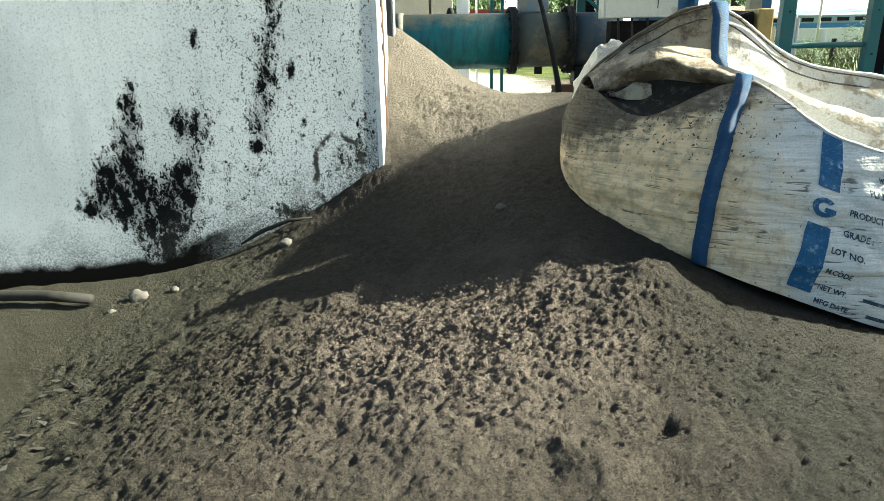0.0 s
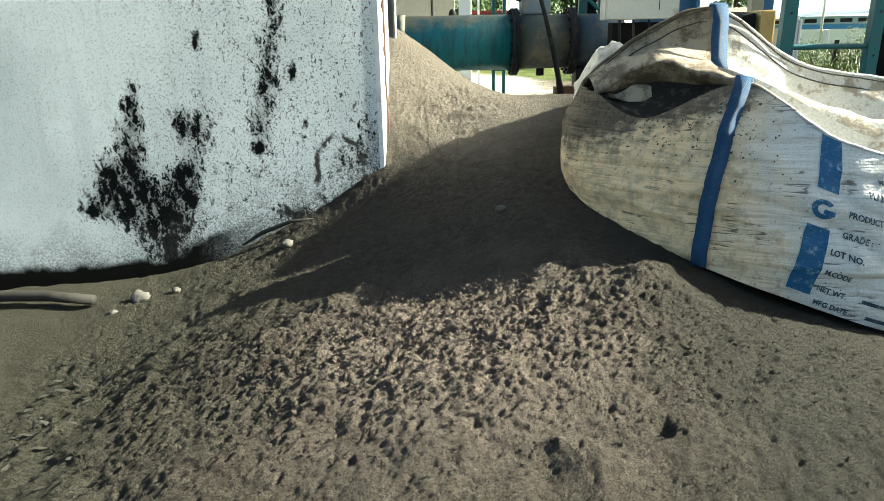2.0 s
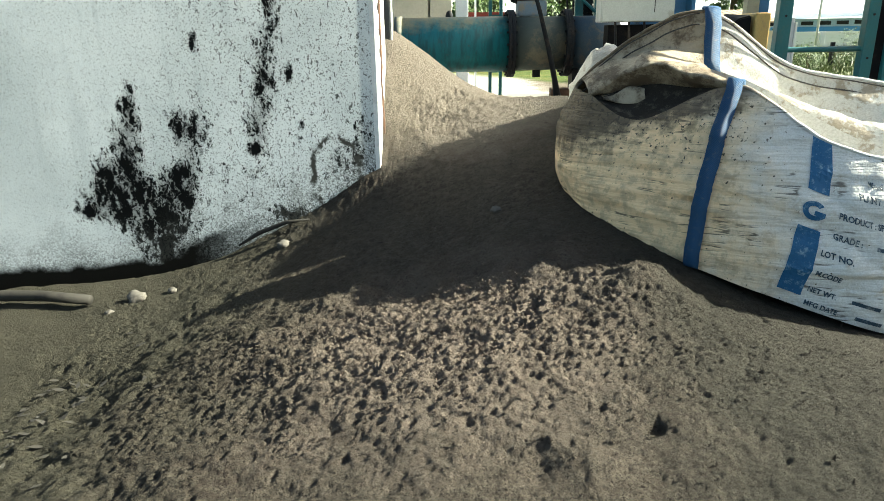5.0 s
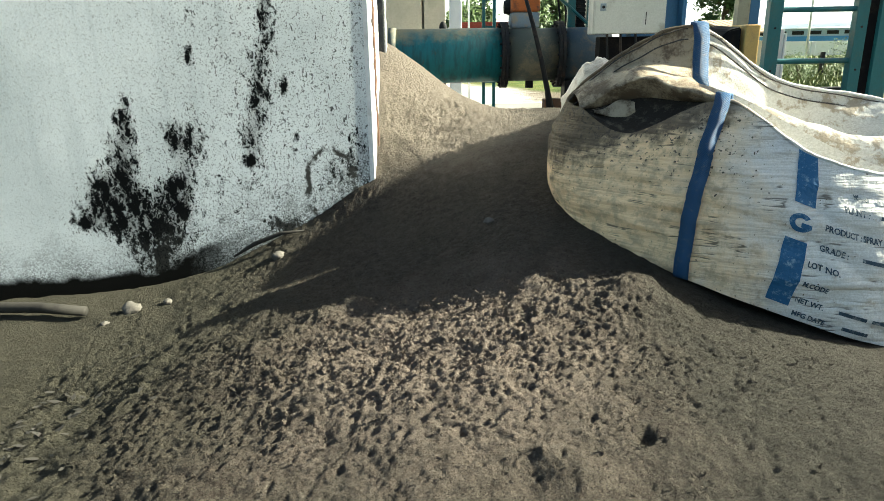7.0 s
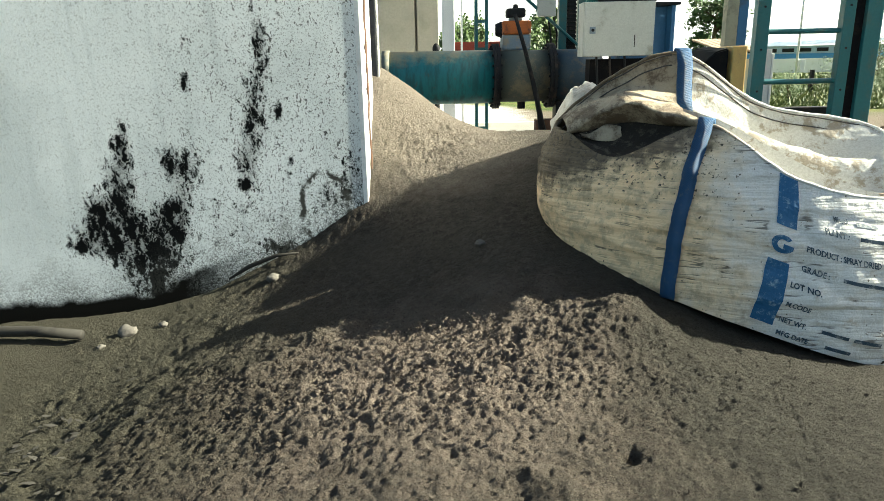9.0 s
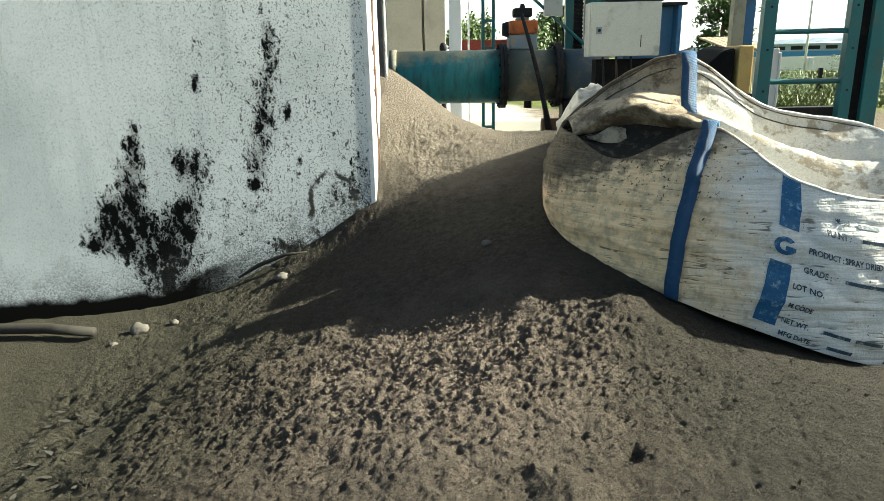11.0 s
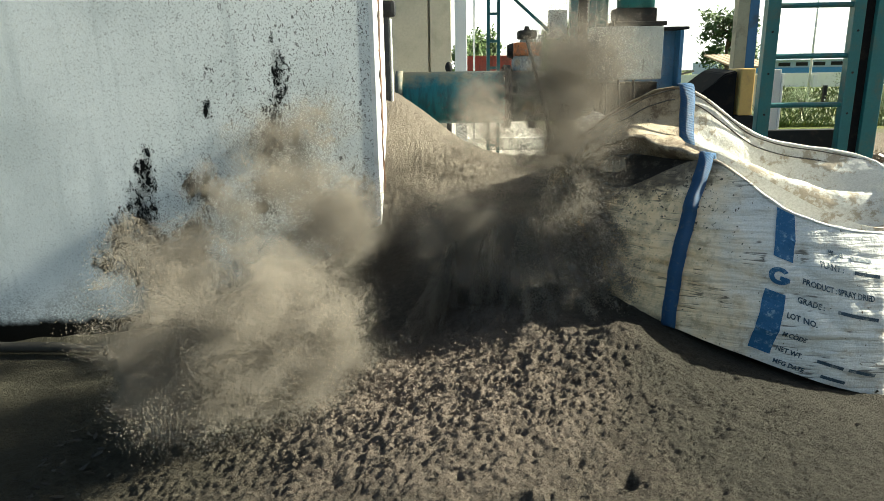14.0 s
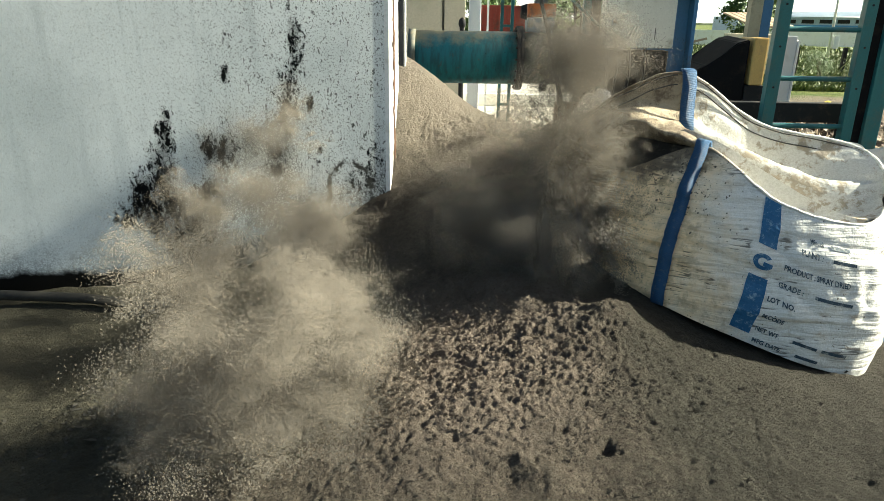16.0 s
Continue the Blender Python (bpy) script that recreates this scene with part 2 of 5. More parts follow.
def fabric_material():
    """Woven polypropylene, dirty: tan dust low and towards one end, dark smears, crease shade painted in."""
    m = Nodes("dirty_woven_white_fabric")
    weave = m.math("ADD", m.math("SINE", m.math("MULTIPLY", m.axis(2), 1300.0)), m.math("SINE", m.math("MULTIPLY", m.axis(0), 1300.0)))
    big, mid, fine = m.noise(3.2, 6, 0.65), m.noise(14, 6, 0.7), m.noise(120, 4, 0.7)
    smear = m.noise(5, 5, 0.6, m.mapping((0.5, 0.5, 3.6)))
    c = m.mix(m.step(fine, 0.35, 0.7), (0.72, 0.715, 0.69), (0.60, 0.59, 0.555))
    tan = m.step(m.math("ADD", m.axis(0), m.math("MULTIPLY", big, 0.8)), 2.25, 1.7)
    c = m.mix(m.math("MULTIPLY", tan, 0.94), c, (0.88, 0.64, 0.37))
    c = m.mix(m.math("MULTIPLY", m.step(m.math("ADD", mid, m.math("MULTIPLY", tan, 0.12)), 0.55, 0.74), 0.6), c, (0.40, 0.30, 0.19))
    # horizontal smears and thin dark lines, painting in the shade of creases
    c = m.mix(m.math("MULTIPLY", m.step(smear, 0.57, 0.68), 0.4), c, (0.20, 0.16, 0.12))
    fold = m.noise(2.6, 3, 0.5, m.mapping((0.55, 0.55, 6.0), None, (3, 1, 2)))
    line = m.math("MULTIPLY", m.step(m.math("ABSOLUTE", m.math("SUBTRACT", fold, 0.5)), 0.017, 0.004), m.step(m.noise(5, 3, 0.5), 0.53, 0.60))
    c = m.mix(m.math("MULTIPLY", line, 0.8), c, (0.06, 0.05, 0.04))
    c = m.mix(m.math("MULTIPLY", m.step(m.noise(9, 6, 0.75), 0.56, 0.75), 0.4), c, (0.34, 0.28, 0.21))
    brim = m.math("SUBTRACT", m.axis(2), m.math("ADD", m.math("MULTIPLY", m.axis(0), 0.40), 0.42))
    spill = m.math("MULTIPLY", m.step(m.math("ADD", brim, m.math("MULTIPLY", m.math("ADD", mid, smear), 0.30)), 0.17, 0.34), m.step(m.axis(0), 1.80, 1.50))
    c = m.mix(m.math("MULTIPLY", spill, 0.88), c, (0.075, 0.06, 0.045))
    high = m.math("MULTIPLY", m.step(m.axis(2), 0.45, 0.95), m.step(m.axis(0), 1.85, 1.45))
    spots = m.step(m.math("ADD", m.noise(48, 2), m.math("MULTIPLY", high, 0.12)), 0.70, 0.75)
    c = m.mix(spots, c, (0.10, 0.08, 0.06))
    n1 = m.bump(weave, 0.12, 0.001)
    n2 = m.bump(m.math("ADD", m.math("ADD", m.math("MULTIPLY", smear, 0.8), m.math("MULTIPLY", m.math("ABSOLUTE", m.math("SUBTRACT", fold, 0.5)), 3.0)), mid), 0.75, 0.018, n1)
    return m.done(c, 0.72, 0, n2, 0.2)


def inside_material():
    """The inner cloth: pale, soiled in patches, dark low down at the emptied end."""
    m = Nodes("soiled_inner_cloth")
    big, mid, fine = m.noise(4, 6, 0.65), m.noise(16, 5, 0.7), m.noise(90, 4, 0.7)
    c = m.mix(m.step(fine, 0.35, 0.7), (0.60, 0.585, 0.54), (0.47, 0.45, 0.40))
    c = m.mix(m.math("MULTIPLY", m.step(m.math("ADD", m.math("MULTIPLY", big, 0.7), m.math("MULTIPLY", mid, 0.4)), 0.54, 0.64), 0.75), c, (0.24, 0.18, 0.11))
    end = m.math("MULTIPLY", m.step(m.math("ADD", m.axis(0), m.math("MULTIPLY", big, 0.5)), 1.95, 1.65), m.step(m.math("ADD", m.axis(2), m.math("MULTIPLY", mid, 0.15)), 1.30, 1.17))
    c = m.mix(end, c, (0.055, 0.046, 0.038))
    return m.done(c, 0.7, 0, m.bump(m.math("ADD", big, m.math("MULTIPLY", mid, 0.5)), 0.5, 0.02), 0.3)


def strap_material():
    m = Nodes("blue_woven_webbing")
    across = m.math("ADD", m.math("MULTIPLY", m.axis(0), 1.6), m.math("ADD", m.axis(2), m.math("MULTIPLY", m.noise(30, 2), 0.01)))
    rib = m.math("ADD", m.math("SINE", m.math("MULTIPLY", across, 560.0)), m.math("MULTIPLY", m.noise(220, 3), 0.8))
    c = m.mix(m.step(rib, -1.6, 2.2), (0.008, 0.045, 0.115), (0.014, 0.085, 0.20))
    c = m.mix(m.math("MULTIPLY", m.step(m.noise(40, 4, 0.7), 0.52, 0.7), 0.6), c, (0.10, 0.13, 0.16))
    return m.done(c, 0.7, 0, m.bump(rib, 0.6, 0.003), 0.4)


def pipe_material():
    """Teal paint under a coat of pale dust that lies on the upper side."""
    m = Nodes("dusty_teal_pipe_paint")
    n, f = m.noise(4, 6, 0.7), m.noise(60, 4)
    run = m.noise(6, 5, 0.65, m.mapping((2.5, 1, 0.5)))
    teal = m.mix(m.step(run, 0.4, 0.65), (0.018, 0.185, 0.20), (0.02, 0.11, 0.115))
    up = m.math("ADD", m.axis(2), m.math("ADD", m.math("MULTIPLY", n, 0.5), m.math("MULTIPLY", m.axis(0), -0.06)))
    c = m.mix(m.step(up, 0.42, 0.66), teal, (0.34, 0.29, 0.17))
    c = m.mix(m.math("MULTIPLY", m.step(m.noise(9, 5), 0.6, 0.75), 0.5), c, (0.10, 0.06, 0.035))
    return m.done(c, 0.55, 0, m.bump(m.math("ADD", n, f), 0.2, 0.006), 0.4)


def leaf_material(name, a, b):
    m = Nodes(name)
    geo = m.node("ShaderNodeNewGeometry")
    c = m.mix(geo.outputs["Random Per Island"], a, b)
    m.done(c, 0.6, 0, None, 0.3)
    return m.mat


def dust_material(name, cover):
    """Fine pale ash: each grain passes light as well as throwing it back."""
    m = Nodes(name)
    geo = m.node("ShaderNodeNewGeometry")
    c = m.mix(geo.outputs["Random Per Island"], (0.215, 0.192, 0.163), (0.255, 0.229, 0.196))
    both = m.node("ShaderNodeMixShader")
    both.inputs[0].default_value = 0.5
    for k, kind in ((1, "ShaderNodeBsdfDiffuse"), (2, "ShaderNodeBsdfTranslucent")):
        n = m.node(kind)
        m.link(c, n.inputs[0])
        m.link(n.outputs[0], both.inputs[k])
    thin = m.node("ShaderNodeMixShader")
    thin.inputs[0].default_value = cover
    m.link(m.node("ShaderNodeBsdfTransparent").outputs[0], thin.inputs[1])
    m.link(both.outputs[0], thin.inputs[2])
    m.link(thin.outputs[0], m.tree.nodes["Material Output"].inputs["Surface"])
    return m.mat


def brick_material():
    m = Nodes("fired_red_brick")
    c = m.mix(m.step(m.noise(14, 5, 0.7), 0.35, 0.7), (0.36, 0.13, 0.06), (0.48, 0.24, 0.15))
    c = m.mix(m.math("MULTIPLY", m.step(m.noise(30, 4), 0.55, 0.7), 0.6), c, (0.45, 0.38, 0.32))
    return m.done(c, 0.9, 0, m.bump(m.noise(90, 5, 0.7), 0.6, 0.004), 0.2)


SAND = sand_material()
INSIDE = inside_material()
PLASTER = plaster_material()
FABRIC = fabric_material()
STRAP = strap_material()
PIPE = pipe_material()
BRICK = brick_material()
WHITE_EDGE = worn("clean_white_limewash", (0.82, 0.82, 0.80), (0.6, 0.58, 0.54), 5, 0.2, 0.85)
PRINT = worn("faded_blue_print", (0.012, 0.10, 0.23), (0.22, 0.33, 0.42), 25, 0.35, 0.6, grain=160)
INK = worn("faded_dark_print", (0.03, 0.06, 0.09), (0.32, 0.34, 0.34), 30, 0.4, 0.6, grain=160)
SEAM = worn("dark_seam_thread", (0.05, 0.045, 0.04), (0.15, 0.13, 0.11), 20, 0.3, 0.8)
TEAL = worn("teal_steel_paint", (0.015, 0.115, 0.125), (0.05, 0.10, 0.09), 3, 0.5, 0.45, grain=40)
BLUE = worn("blue_steel_paint", (0.035, 0.13, 0.27), (0.05, 0.09, 0.14), 3, 0.4, 0.45)
BLACK = worn("black_greasy_steel", (0.008, 0.008, 0.009), (0.020, 0.016, 0.013), 5, 0.4, 0.8, spec=0.08)
DARK = worn("dark_grimy_steel", (0.018, 0.019, 0.021), (0.055, 0.043, 0.035), 5, 0.4, 0.7, 0.1, spec=0.15)
RUSTY = worn("rust_brown_steel", (0.12, 0.06, 0.035), (0.05, 0.04, 0.035), 8, 0.5, 0.8)
BOXPAINT = worn("grey_cabinet_paint", (0.52, 0.53, 0.48), (0.33, 0.32, 0.27), 4, 0.35, 0.5)
BEIGE = worn("beige_concrete_panel", (0.50, 0.46, 0.36), (0.38, 0.35, 0.27), 1.2, 0.5, 0.85, grain=20)
OFFWHITE = worn("off_white_paint", (0.78, 0.78, 0.76), (0.6, 0.58, 0.52), 2, 0.3, 0.7)
ORANGE = worn("orange_enamel", (0.50, 0.13, 0.025), (0.16, 0.06, 0.03), 8, 0.5, 0.5)
GREYBLUE = worn("dusty_blue_grey_enamel", (0.20, 0.26, 0.31), (0.30, 0.26, 0.2), 8, 0.5, 0.6)
YELLOW = worn("ochre_yellow_paint", (0.60, 0.38, 0.13), (0.34, 0.22, 0.11), 5, 0.4, 0.5)
STONE = worn("pale_stone", (0.11, 0.10, 0.085), (0.08, 0.07, 0.06), 12, 0.4, 0.9, bump=0.5)
WOOD = worn("weathered_bamboo", (0.028, 0.025, 0.02), (0.015, 0.013, 0.011), 10, 0.5, 0.8)
BARK = worn("bark", (0.10, 0.075, 0.05), (0.06, 0.05, 0.04), 8, 0.5, 0.9, bump=0.6)
TILE = worn("clay_roof_tile", (0.40, 0.30, 0.20), (0.25, 0.18, 0.13), 3, 0.5, 0.9)
SHEET = worn("blue_grey_cladding", (0.36, 0.45, 0.54), (0.28, 0.34, 0.4), 0.3, 0.4, 0.6, grain=4)
CLAD_BLUE = worn("blue_cladding_band", (0.06, 0.24, 0.48), (0.05, 0.18, 0.36), 0.3, 0.3, 0.6, grain=4)
LEAF = leaf_material("tree_leaf", (0.028, 0.065, 0.016), (0.09, 0.14, 0.035))
GRASS = leaf_material("grass_blade", (0.035, 0.075, 0.014), (0.15, 0.17, 0.05))
LITTER = leaf_material("dry_litter", (0.06, 0.04, 0.028), (0.24, 0.18, 0.12))
PIPE_MID = worn("brown_dusted_teal_enamel", (0.085, 0.10, 0.085), (0.20, 0.165, 0.11), 3, 0.55, 0.7)
PIPE_END = worn("dusty_dark_blue_enamel", (0.045, 0.075, 0.10), (0.11, 0.10, 0.085), 6, 0.5, 0.6)
DUST = dust_material("airborne_ash", 0.40)
JET = dust_material("flung_ash", 0.8)
ASH = worn("dark_caked_ash", (0.035, 0.03, 0.025), (0.10, 0.085, 0.068), 14, 0.45, 0.95, grain=120, bump=0.7, depth=0.012, spec=0.1)
FLAP = worn("pale_creased_cloth", (0.40, 0.33, 0.235), (0.13, 0.095, 0.062), 7, 0.75, 0.7, grain=90, bump=0.5, depth=0.01)
CLOTH = worn("dusty_white_cloth", (0.50, 0.48, 0.44), (0.30, 0.26, 0.21), 7, 0.5, 0.7, grain=90, bump=0.5, depth=0.01)
RED = worn("rust_red_paint", (0.30, 0.045, 0.03), (0.16, 0.05, 0.035), 2, 0.5, 0.6, grain=30)
FILM = worn("yellow_plastic_film", (0.65, 0.50, 0.05), (0.5, 0.38, 0.06), 20, 0.3, 0.4)


# ---- mesh helpers ----
def mesh_of(name, bm, material, smooth=False):
    me = bpy.data.meshes.new(name)
    bmesh.ops.recalc_face_normals(bm, faces=bm.faces)
    bm.to_mesh(me)
    bm.free()
    me.materials.append(material)
    if smooth:
        me.polygons.foreach_set("use_smooth", [True] * len(me.polygons))
    return me


def part(name, bm, material, parent=None, label="", smooth=False):
    ob = new(name, mesh_of(name, bm, material, smooth))
    if parent:
        ob.parent = parent
    return tagged(ob, label)


def thing(name, label, category, group="", kind="", at=(0, 0, 0)):
    ob = new(name)
    ob.location = at
    return tagged(ob, label, category, group, kind)


def box(bm, x0, x1, y0, y1, z0, z1, bevel=0.0, turn=None):
    r = bmesh.ops.create_cube(bm, size=1)
    vs = r["verts"]
    m = Matrix.Translation(((x0 + x1) / 2, (y0 + y1) / 2, (z0 + z1) / 2)) @ Matrix.Diagonal((x1 - x0, y1 - y0, z1 - z0, 1))
    bmesh.ops.transform(bm, matrix=(turn or Matrix()) @ m, verts=vs)
    if bevel:
        es = list({e for v in vs for e in v.link_edges})
        bmesh.ops.bevel(bm, geom=es, offset=bevel, segments=2, affect="EDGES", profile=0.6)
    return bm


def cyl(bm, a, b, r0, r1=None, seg=20):
    a, b = Vector(a), Vector(b)
    d = b - a
    m = Matrix.Translation((a + b) / 2) @ d.to_track_quat("Z", "Y").to_matrix().to_4x4()
    bmesh.ops.create_cone(bm, cap_ends=True, segments=seg, radius1=r0, radius2=r0 if r1 is None else r1, depth=d.length, matrix=m)
    return bm


def tube(bm, pts, r, seg=8):
    """A round bar along a line of points; r may be a number or one for each point."""
    pts = [Vector(p) for p in pts]
    rs = r if isinstance(r, (list, tuple)) else [r] * len(pts)
    rings = []
    for i, p in enumerate(pts):
        d = (pts[min(i + 1, len(pts) - 1)] - pts[max(i - 1, 0)]).normalized()
        a = d.orthogonal().normalized()
        if rings:
            a = (prev - d * prev.dot(d)).normalized()
        prev = a
        b = d.cross(a)
        rings.append([bm.verts.new(p + (a * math.cos(k * math.tau / seg) + b * math.sin(k * math.tau / seg)) * rs[i]) for k in range(seg)])
    for q, w in zip(rings, rings[1:]):
        for k in range(seg):
            bm.faces.new((q[k], q[(k + 1) % seg], w[(k + 1) % seg], w[k]))
    bm.faces.new(rings[0][::-1])
    bm.faces.new(rings[-1])
    return bm


def sheet_from(bm, grid, thick=0.0):
    """A sheet over rows of points; given a thickness it gets a back and edges."""
    rows = [[bm.verts.new(p) for p in row] for row in grid]
    fs = [bm.faces.new((a[i], a[i + 1], b[i + 1], b[i])) for a, b in zip(rows, rows[1:]) for i in range(len(a) - 1)]
    if thick:
        bm.normal_update()
        back = [[bm.verts.new(v.co - v.normal * thick) for v in row] for row in rows]
        for a, b in zip(back, back[1:]):
            for i in range(len(a) - 1):
                bm.faces.new((a[i], b[i], b[i + 1], a[i + 1]))
        edge = lambda r: r[0] + [q[-1] for q in r[1:]] + r[-1][-2::-1] + [q[0] for q in r[-2:0:-1]]
        p, q = edge(rows), edge(back)
        for i in range(len(p)):
            j = (i + 1) % len(p)
            bm.faces.new((p[i], p[j], q[j], q[i]))
    return bm


def rock(bm, r, seed, flat=0.7, sub=3):
    bmesh.ops.create_icosphere(bm, subdivisions=sub, radius=1)
    for v in bm.verts:
        p = v.co * 1.3 + Vector((seed * 3.1, seed, 0))
        v.co *= r * (1 + 0.35 * noise.noise(p) + 0.15 * noise.noise(p * 2.7))
        v.co.z *= flat
    return bm


def spline(ctrl, s):
    """A point on the closed smooth line round the control points; s counts control points."""
    n = len(ctrl)
    i, f = int(math.floor(s)) % n, s - math.floor(s)
    a, b, c, d = (Vector(ctrl[(i + k) % n]) for k in (-1, 0, 1, 2))
    return 0.5 * ((2 * b) + (c - a) * f + (2 * a - 5 * b + 4 * c - d) * f * f + (3 * b - a - 3 * c + d) * f ** 3)


# ---- the ground: one sheet, heaped ash near the camera, level yard and field beyond ----
LEVEL = -0.6
MOUNDS = [(-0.8, 6.6, 1.57), (0.4, 6, 0.01), (1.4, 5.4, 0.74), (0, 5.2, 0.45), (-0.9, 5.2, 0.06), (0.9, 4.3, 0.44), (0, 4.3, 0.06), (1.6, 3.9, 0.17), (-1, 4.1, 0.18), (-1.9, 4.8, 0.09), (0.8, 3.2, 0.36), (0, 3.2, 0.03), (-1, 3, 0.21), (2.4, 3.1, -0.16), (-2, 3, -0.09), (-3.2, 4.2, 0.17), (1.4, 2.2, 0.02), (0.3, 2, 0.30), (-0.4, 6.4, -0.16), (0.5, 7.1, 0.13), (1.2, 6.3, 0.50), (-0.3, 5.7, 0.22), (0.55, 5.5, -0.05), (2.3, 2.5, 0.04)]
SWELLS = [(-0.8, 1.8, 0.23), (2.6, 1.8, 0.58), (0.3, 0.4, -0.26), (2, 0.2, 0.23), (-1, 0.2, 0.28), (0, 7.6, 0.73), (3.2, 4.6, 0.46), (-1.8, 1.2, 0.02), (0.5, -1.2, 0.73)]


def heap(x, y):
    """Height of the smooth ash heap over the plan."""
    z = np.full(np.shape(x), LEVEL, float)
    for many, s in ((MOUNDS, 0.75), (SWELLS, 1.2)):
        for cx, cy, h in many:
            z = z + h * np.exp(-((x - cx) ** 2 + (y - cy) ** 2) / (2 * s * s))
    return z


def bell(x, y, cx, cy, rx, ry):
    return np.exp(-(((x - cx) / rx) ** 2 + ((y - cy) / ry) ** 2))


def craters(z, x, y, rnd, count, cx, cy, spread, size, deep, rim=0.35):
    """Small pits with a raised lip, thrown about a middle."""
    for _ in range(count):
        px, py = rnd.normal(cx, spread[0]), rnd.normal(cy, spread[1])
        r = rnd.uniform(*size) * (1.6 if rnd.rand() < 0.07 else 1)
        i0, i1 = np.searchsorted(x[0], (px - 3.2 * r, px + 3.2 * r))
        j0, j1 = np.searchsorted(y[:, 0], (py - 3.2 * r, py + 3.2 * r))
        if i1 <= i0 or j1 <= j0:
            continue
        gx, gy = x[j0:j1, i0:i1] - px, (y[j0:j1, i0:i1] - py) * rnd.uniform(0.8, 1.3)
        d2 = (gx * gx + gy * gy) / (r * r)
        z[j0:j1, i0:i1] += r * (rim * np.exp(-d2 / 3.0) - deep * np.exp(-d2 * 1.1))


def ground_height(x, y):
    z = heap(x, y)
    near = bell(x, y, 0, 3, 6, 6)
    bank = np.clip(1.15 * bell(x, y, 0.05, 2.75, 1.0, 0.62), 0, 1)
    rough = np.clip(bank + 0.9 * bell(x, y, -0.1, 5.75, 0.6, 0.5) + 0.4 * bell(x, y, -1.2, 2.4, 1.2, 0.9)
                    + 0.6 * bell(x, y, -1.6, 4.5, 1.0, 0.25) + 0.55 * bell(x, y, -2.2, 3.4, 1.2, 0.9) + 0.3 * bell(x, y, 0.8, 2.3, 0.9, 0.8), 0, 1)
    wx, wy = x + 0.03 * vnoise(x * 9, y * 9, 3), y + 0.03 * vnoise(x * 9, y * 9, 4)
    clod = 1 - np.abs(fbm(wx * 24, wy * 30, 4, 11)) * 2
    z = z + near * (0.035 * fbm(x * 2.2, y * 2.2, 3, 5) + 0.010 * fbm(x * 7, y * 7, 3, 15) + 0.009 * fbm(x * 34, y * 34, 3, 9))
    z = z + near * rough * (0.012 * (clod - 0.6) + 0.015 * fbm(wx * 52, wy * 70, 2, 21) + 0.02 * fbm(wx * 12, wy * 14, 2, 51))
    z = z + 0.045 * bell(x, y, -0.05, 5.6, 0.55, 0.45) * fbm(wx * 8, wy * 9, 3, 61)
    # thin crusted layers that break along the face of the bank
    z = z + near * bank * 0.014 * (1 - 2.4 * np.abs(vnoise(wx * 9, wy * 46, 41)))
    z = z + near * (0.3 + rough) * 0.0045 * (1 - 2.2 * np.abs(vnoise(wx * 50, wy * 66, 31)))
    # lumps along the edge of the bank, a hollow beside them and the scooped hole close by
    z = z + 0.045 * bell(x, y, 0.95, 2.88, 0.28, 0.14) - 0.03 * bell(x, y, 0.35, 3.1, 0.4, 0.2) - 0.03 * bell(x, y, -0.25, 3.46, 0.22, 0.1)
    for cx, cy, h, w in ((-0.46, 3.40, 0.075, 0.06), (-0.62, 3.30, 0.05, 0.08), (-0.78, 3.16, 0.045, 0.05), (0.02, 3.22, 0.035, 0.09), (0.30, 3.14, 0.04, 0.07),
                         (0.52, 3.05, 0.035, 0.06), (0.98, 2.90, 0.045, 0.07), (1.10, 2.93, 0.03, 0.05), (-0.9, 3.0, 0.03, 0.09)):
        z = z + h * bell(x, y, cx, cy, w * 1.3, w)
    z = z - 0.02 * bell(x, y, 0.335, 1.72, 0.05, 0.07) + 0.045 * bell(x, y, 0.50, 1.70, 0.12, 0.10) + 0.03 * bell(x, y, 0.40, 1.82, 0.1, 0.04)
    z = z - 0.05 * bell(x, y, 0.765, 1.89, 0.032, 0.035) - 0.03 * bell(x, y, 1.24, 2.19, 0.020, 0.018)
    rnd = np.random.RandomState(4)
    craters(z, x, y, rnd, 520, 0.5, 2.55, (0.45, 0.36), (0.006, 0.015), 1.2)
    craters(z, x, y, rnd, 300, 1.05, 2.2, (0.65, 0.5), (0.004, 0.009), 1.3, 0.3)
    craters(z, x, y, rnd, 500, -0.5, 2.6, (0.6, 0.5), (0.006, 0.014), 1.0)
    craters(z, x, y, rnd, 420, -1.6, 3.0, (0.6, 0.7), (0.010, 0.026), 1.1, 0.6)
    craters(z, x, y, rnd, 300, 0.0, 5.5, (0.35, 0.3), (0.010, 0.024), 0.8, 0.6)
    craters(z, x, y, rnd, 60, 0.2, 4.2, (0.6, 0.4), (0.008, 0.02), 0.9, 0.3)
    for _ in range(46):   # scuffs and prints on the low side
        cx, cy = rnd.normal(-1.7, 0.45), rnd.normal(2.6, 0.6)
        r = rnd.uniform(0.03, 0.07)
        z -= r * 0.5 * bell(x, y, cx, cy, r * 1.6, r)
        z += r * 0.35 * bell(x, y, cx - 1.6 * r, cy + 0.4 * r, r, r * 0.8)
    return z


def steps(*runs):
    """Grid lines: runs of (start, end, spacing)."""
    out = []
    for a, b, d in runs:
        out += list(np.linspace(a, b, max(2, int(round((b - a) / d)) + 1))[:-1])
    return np.array(out + [runs[-1][1]])


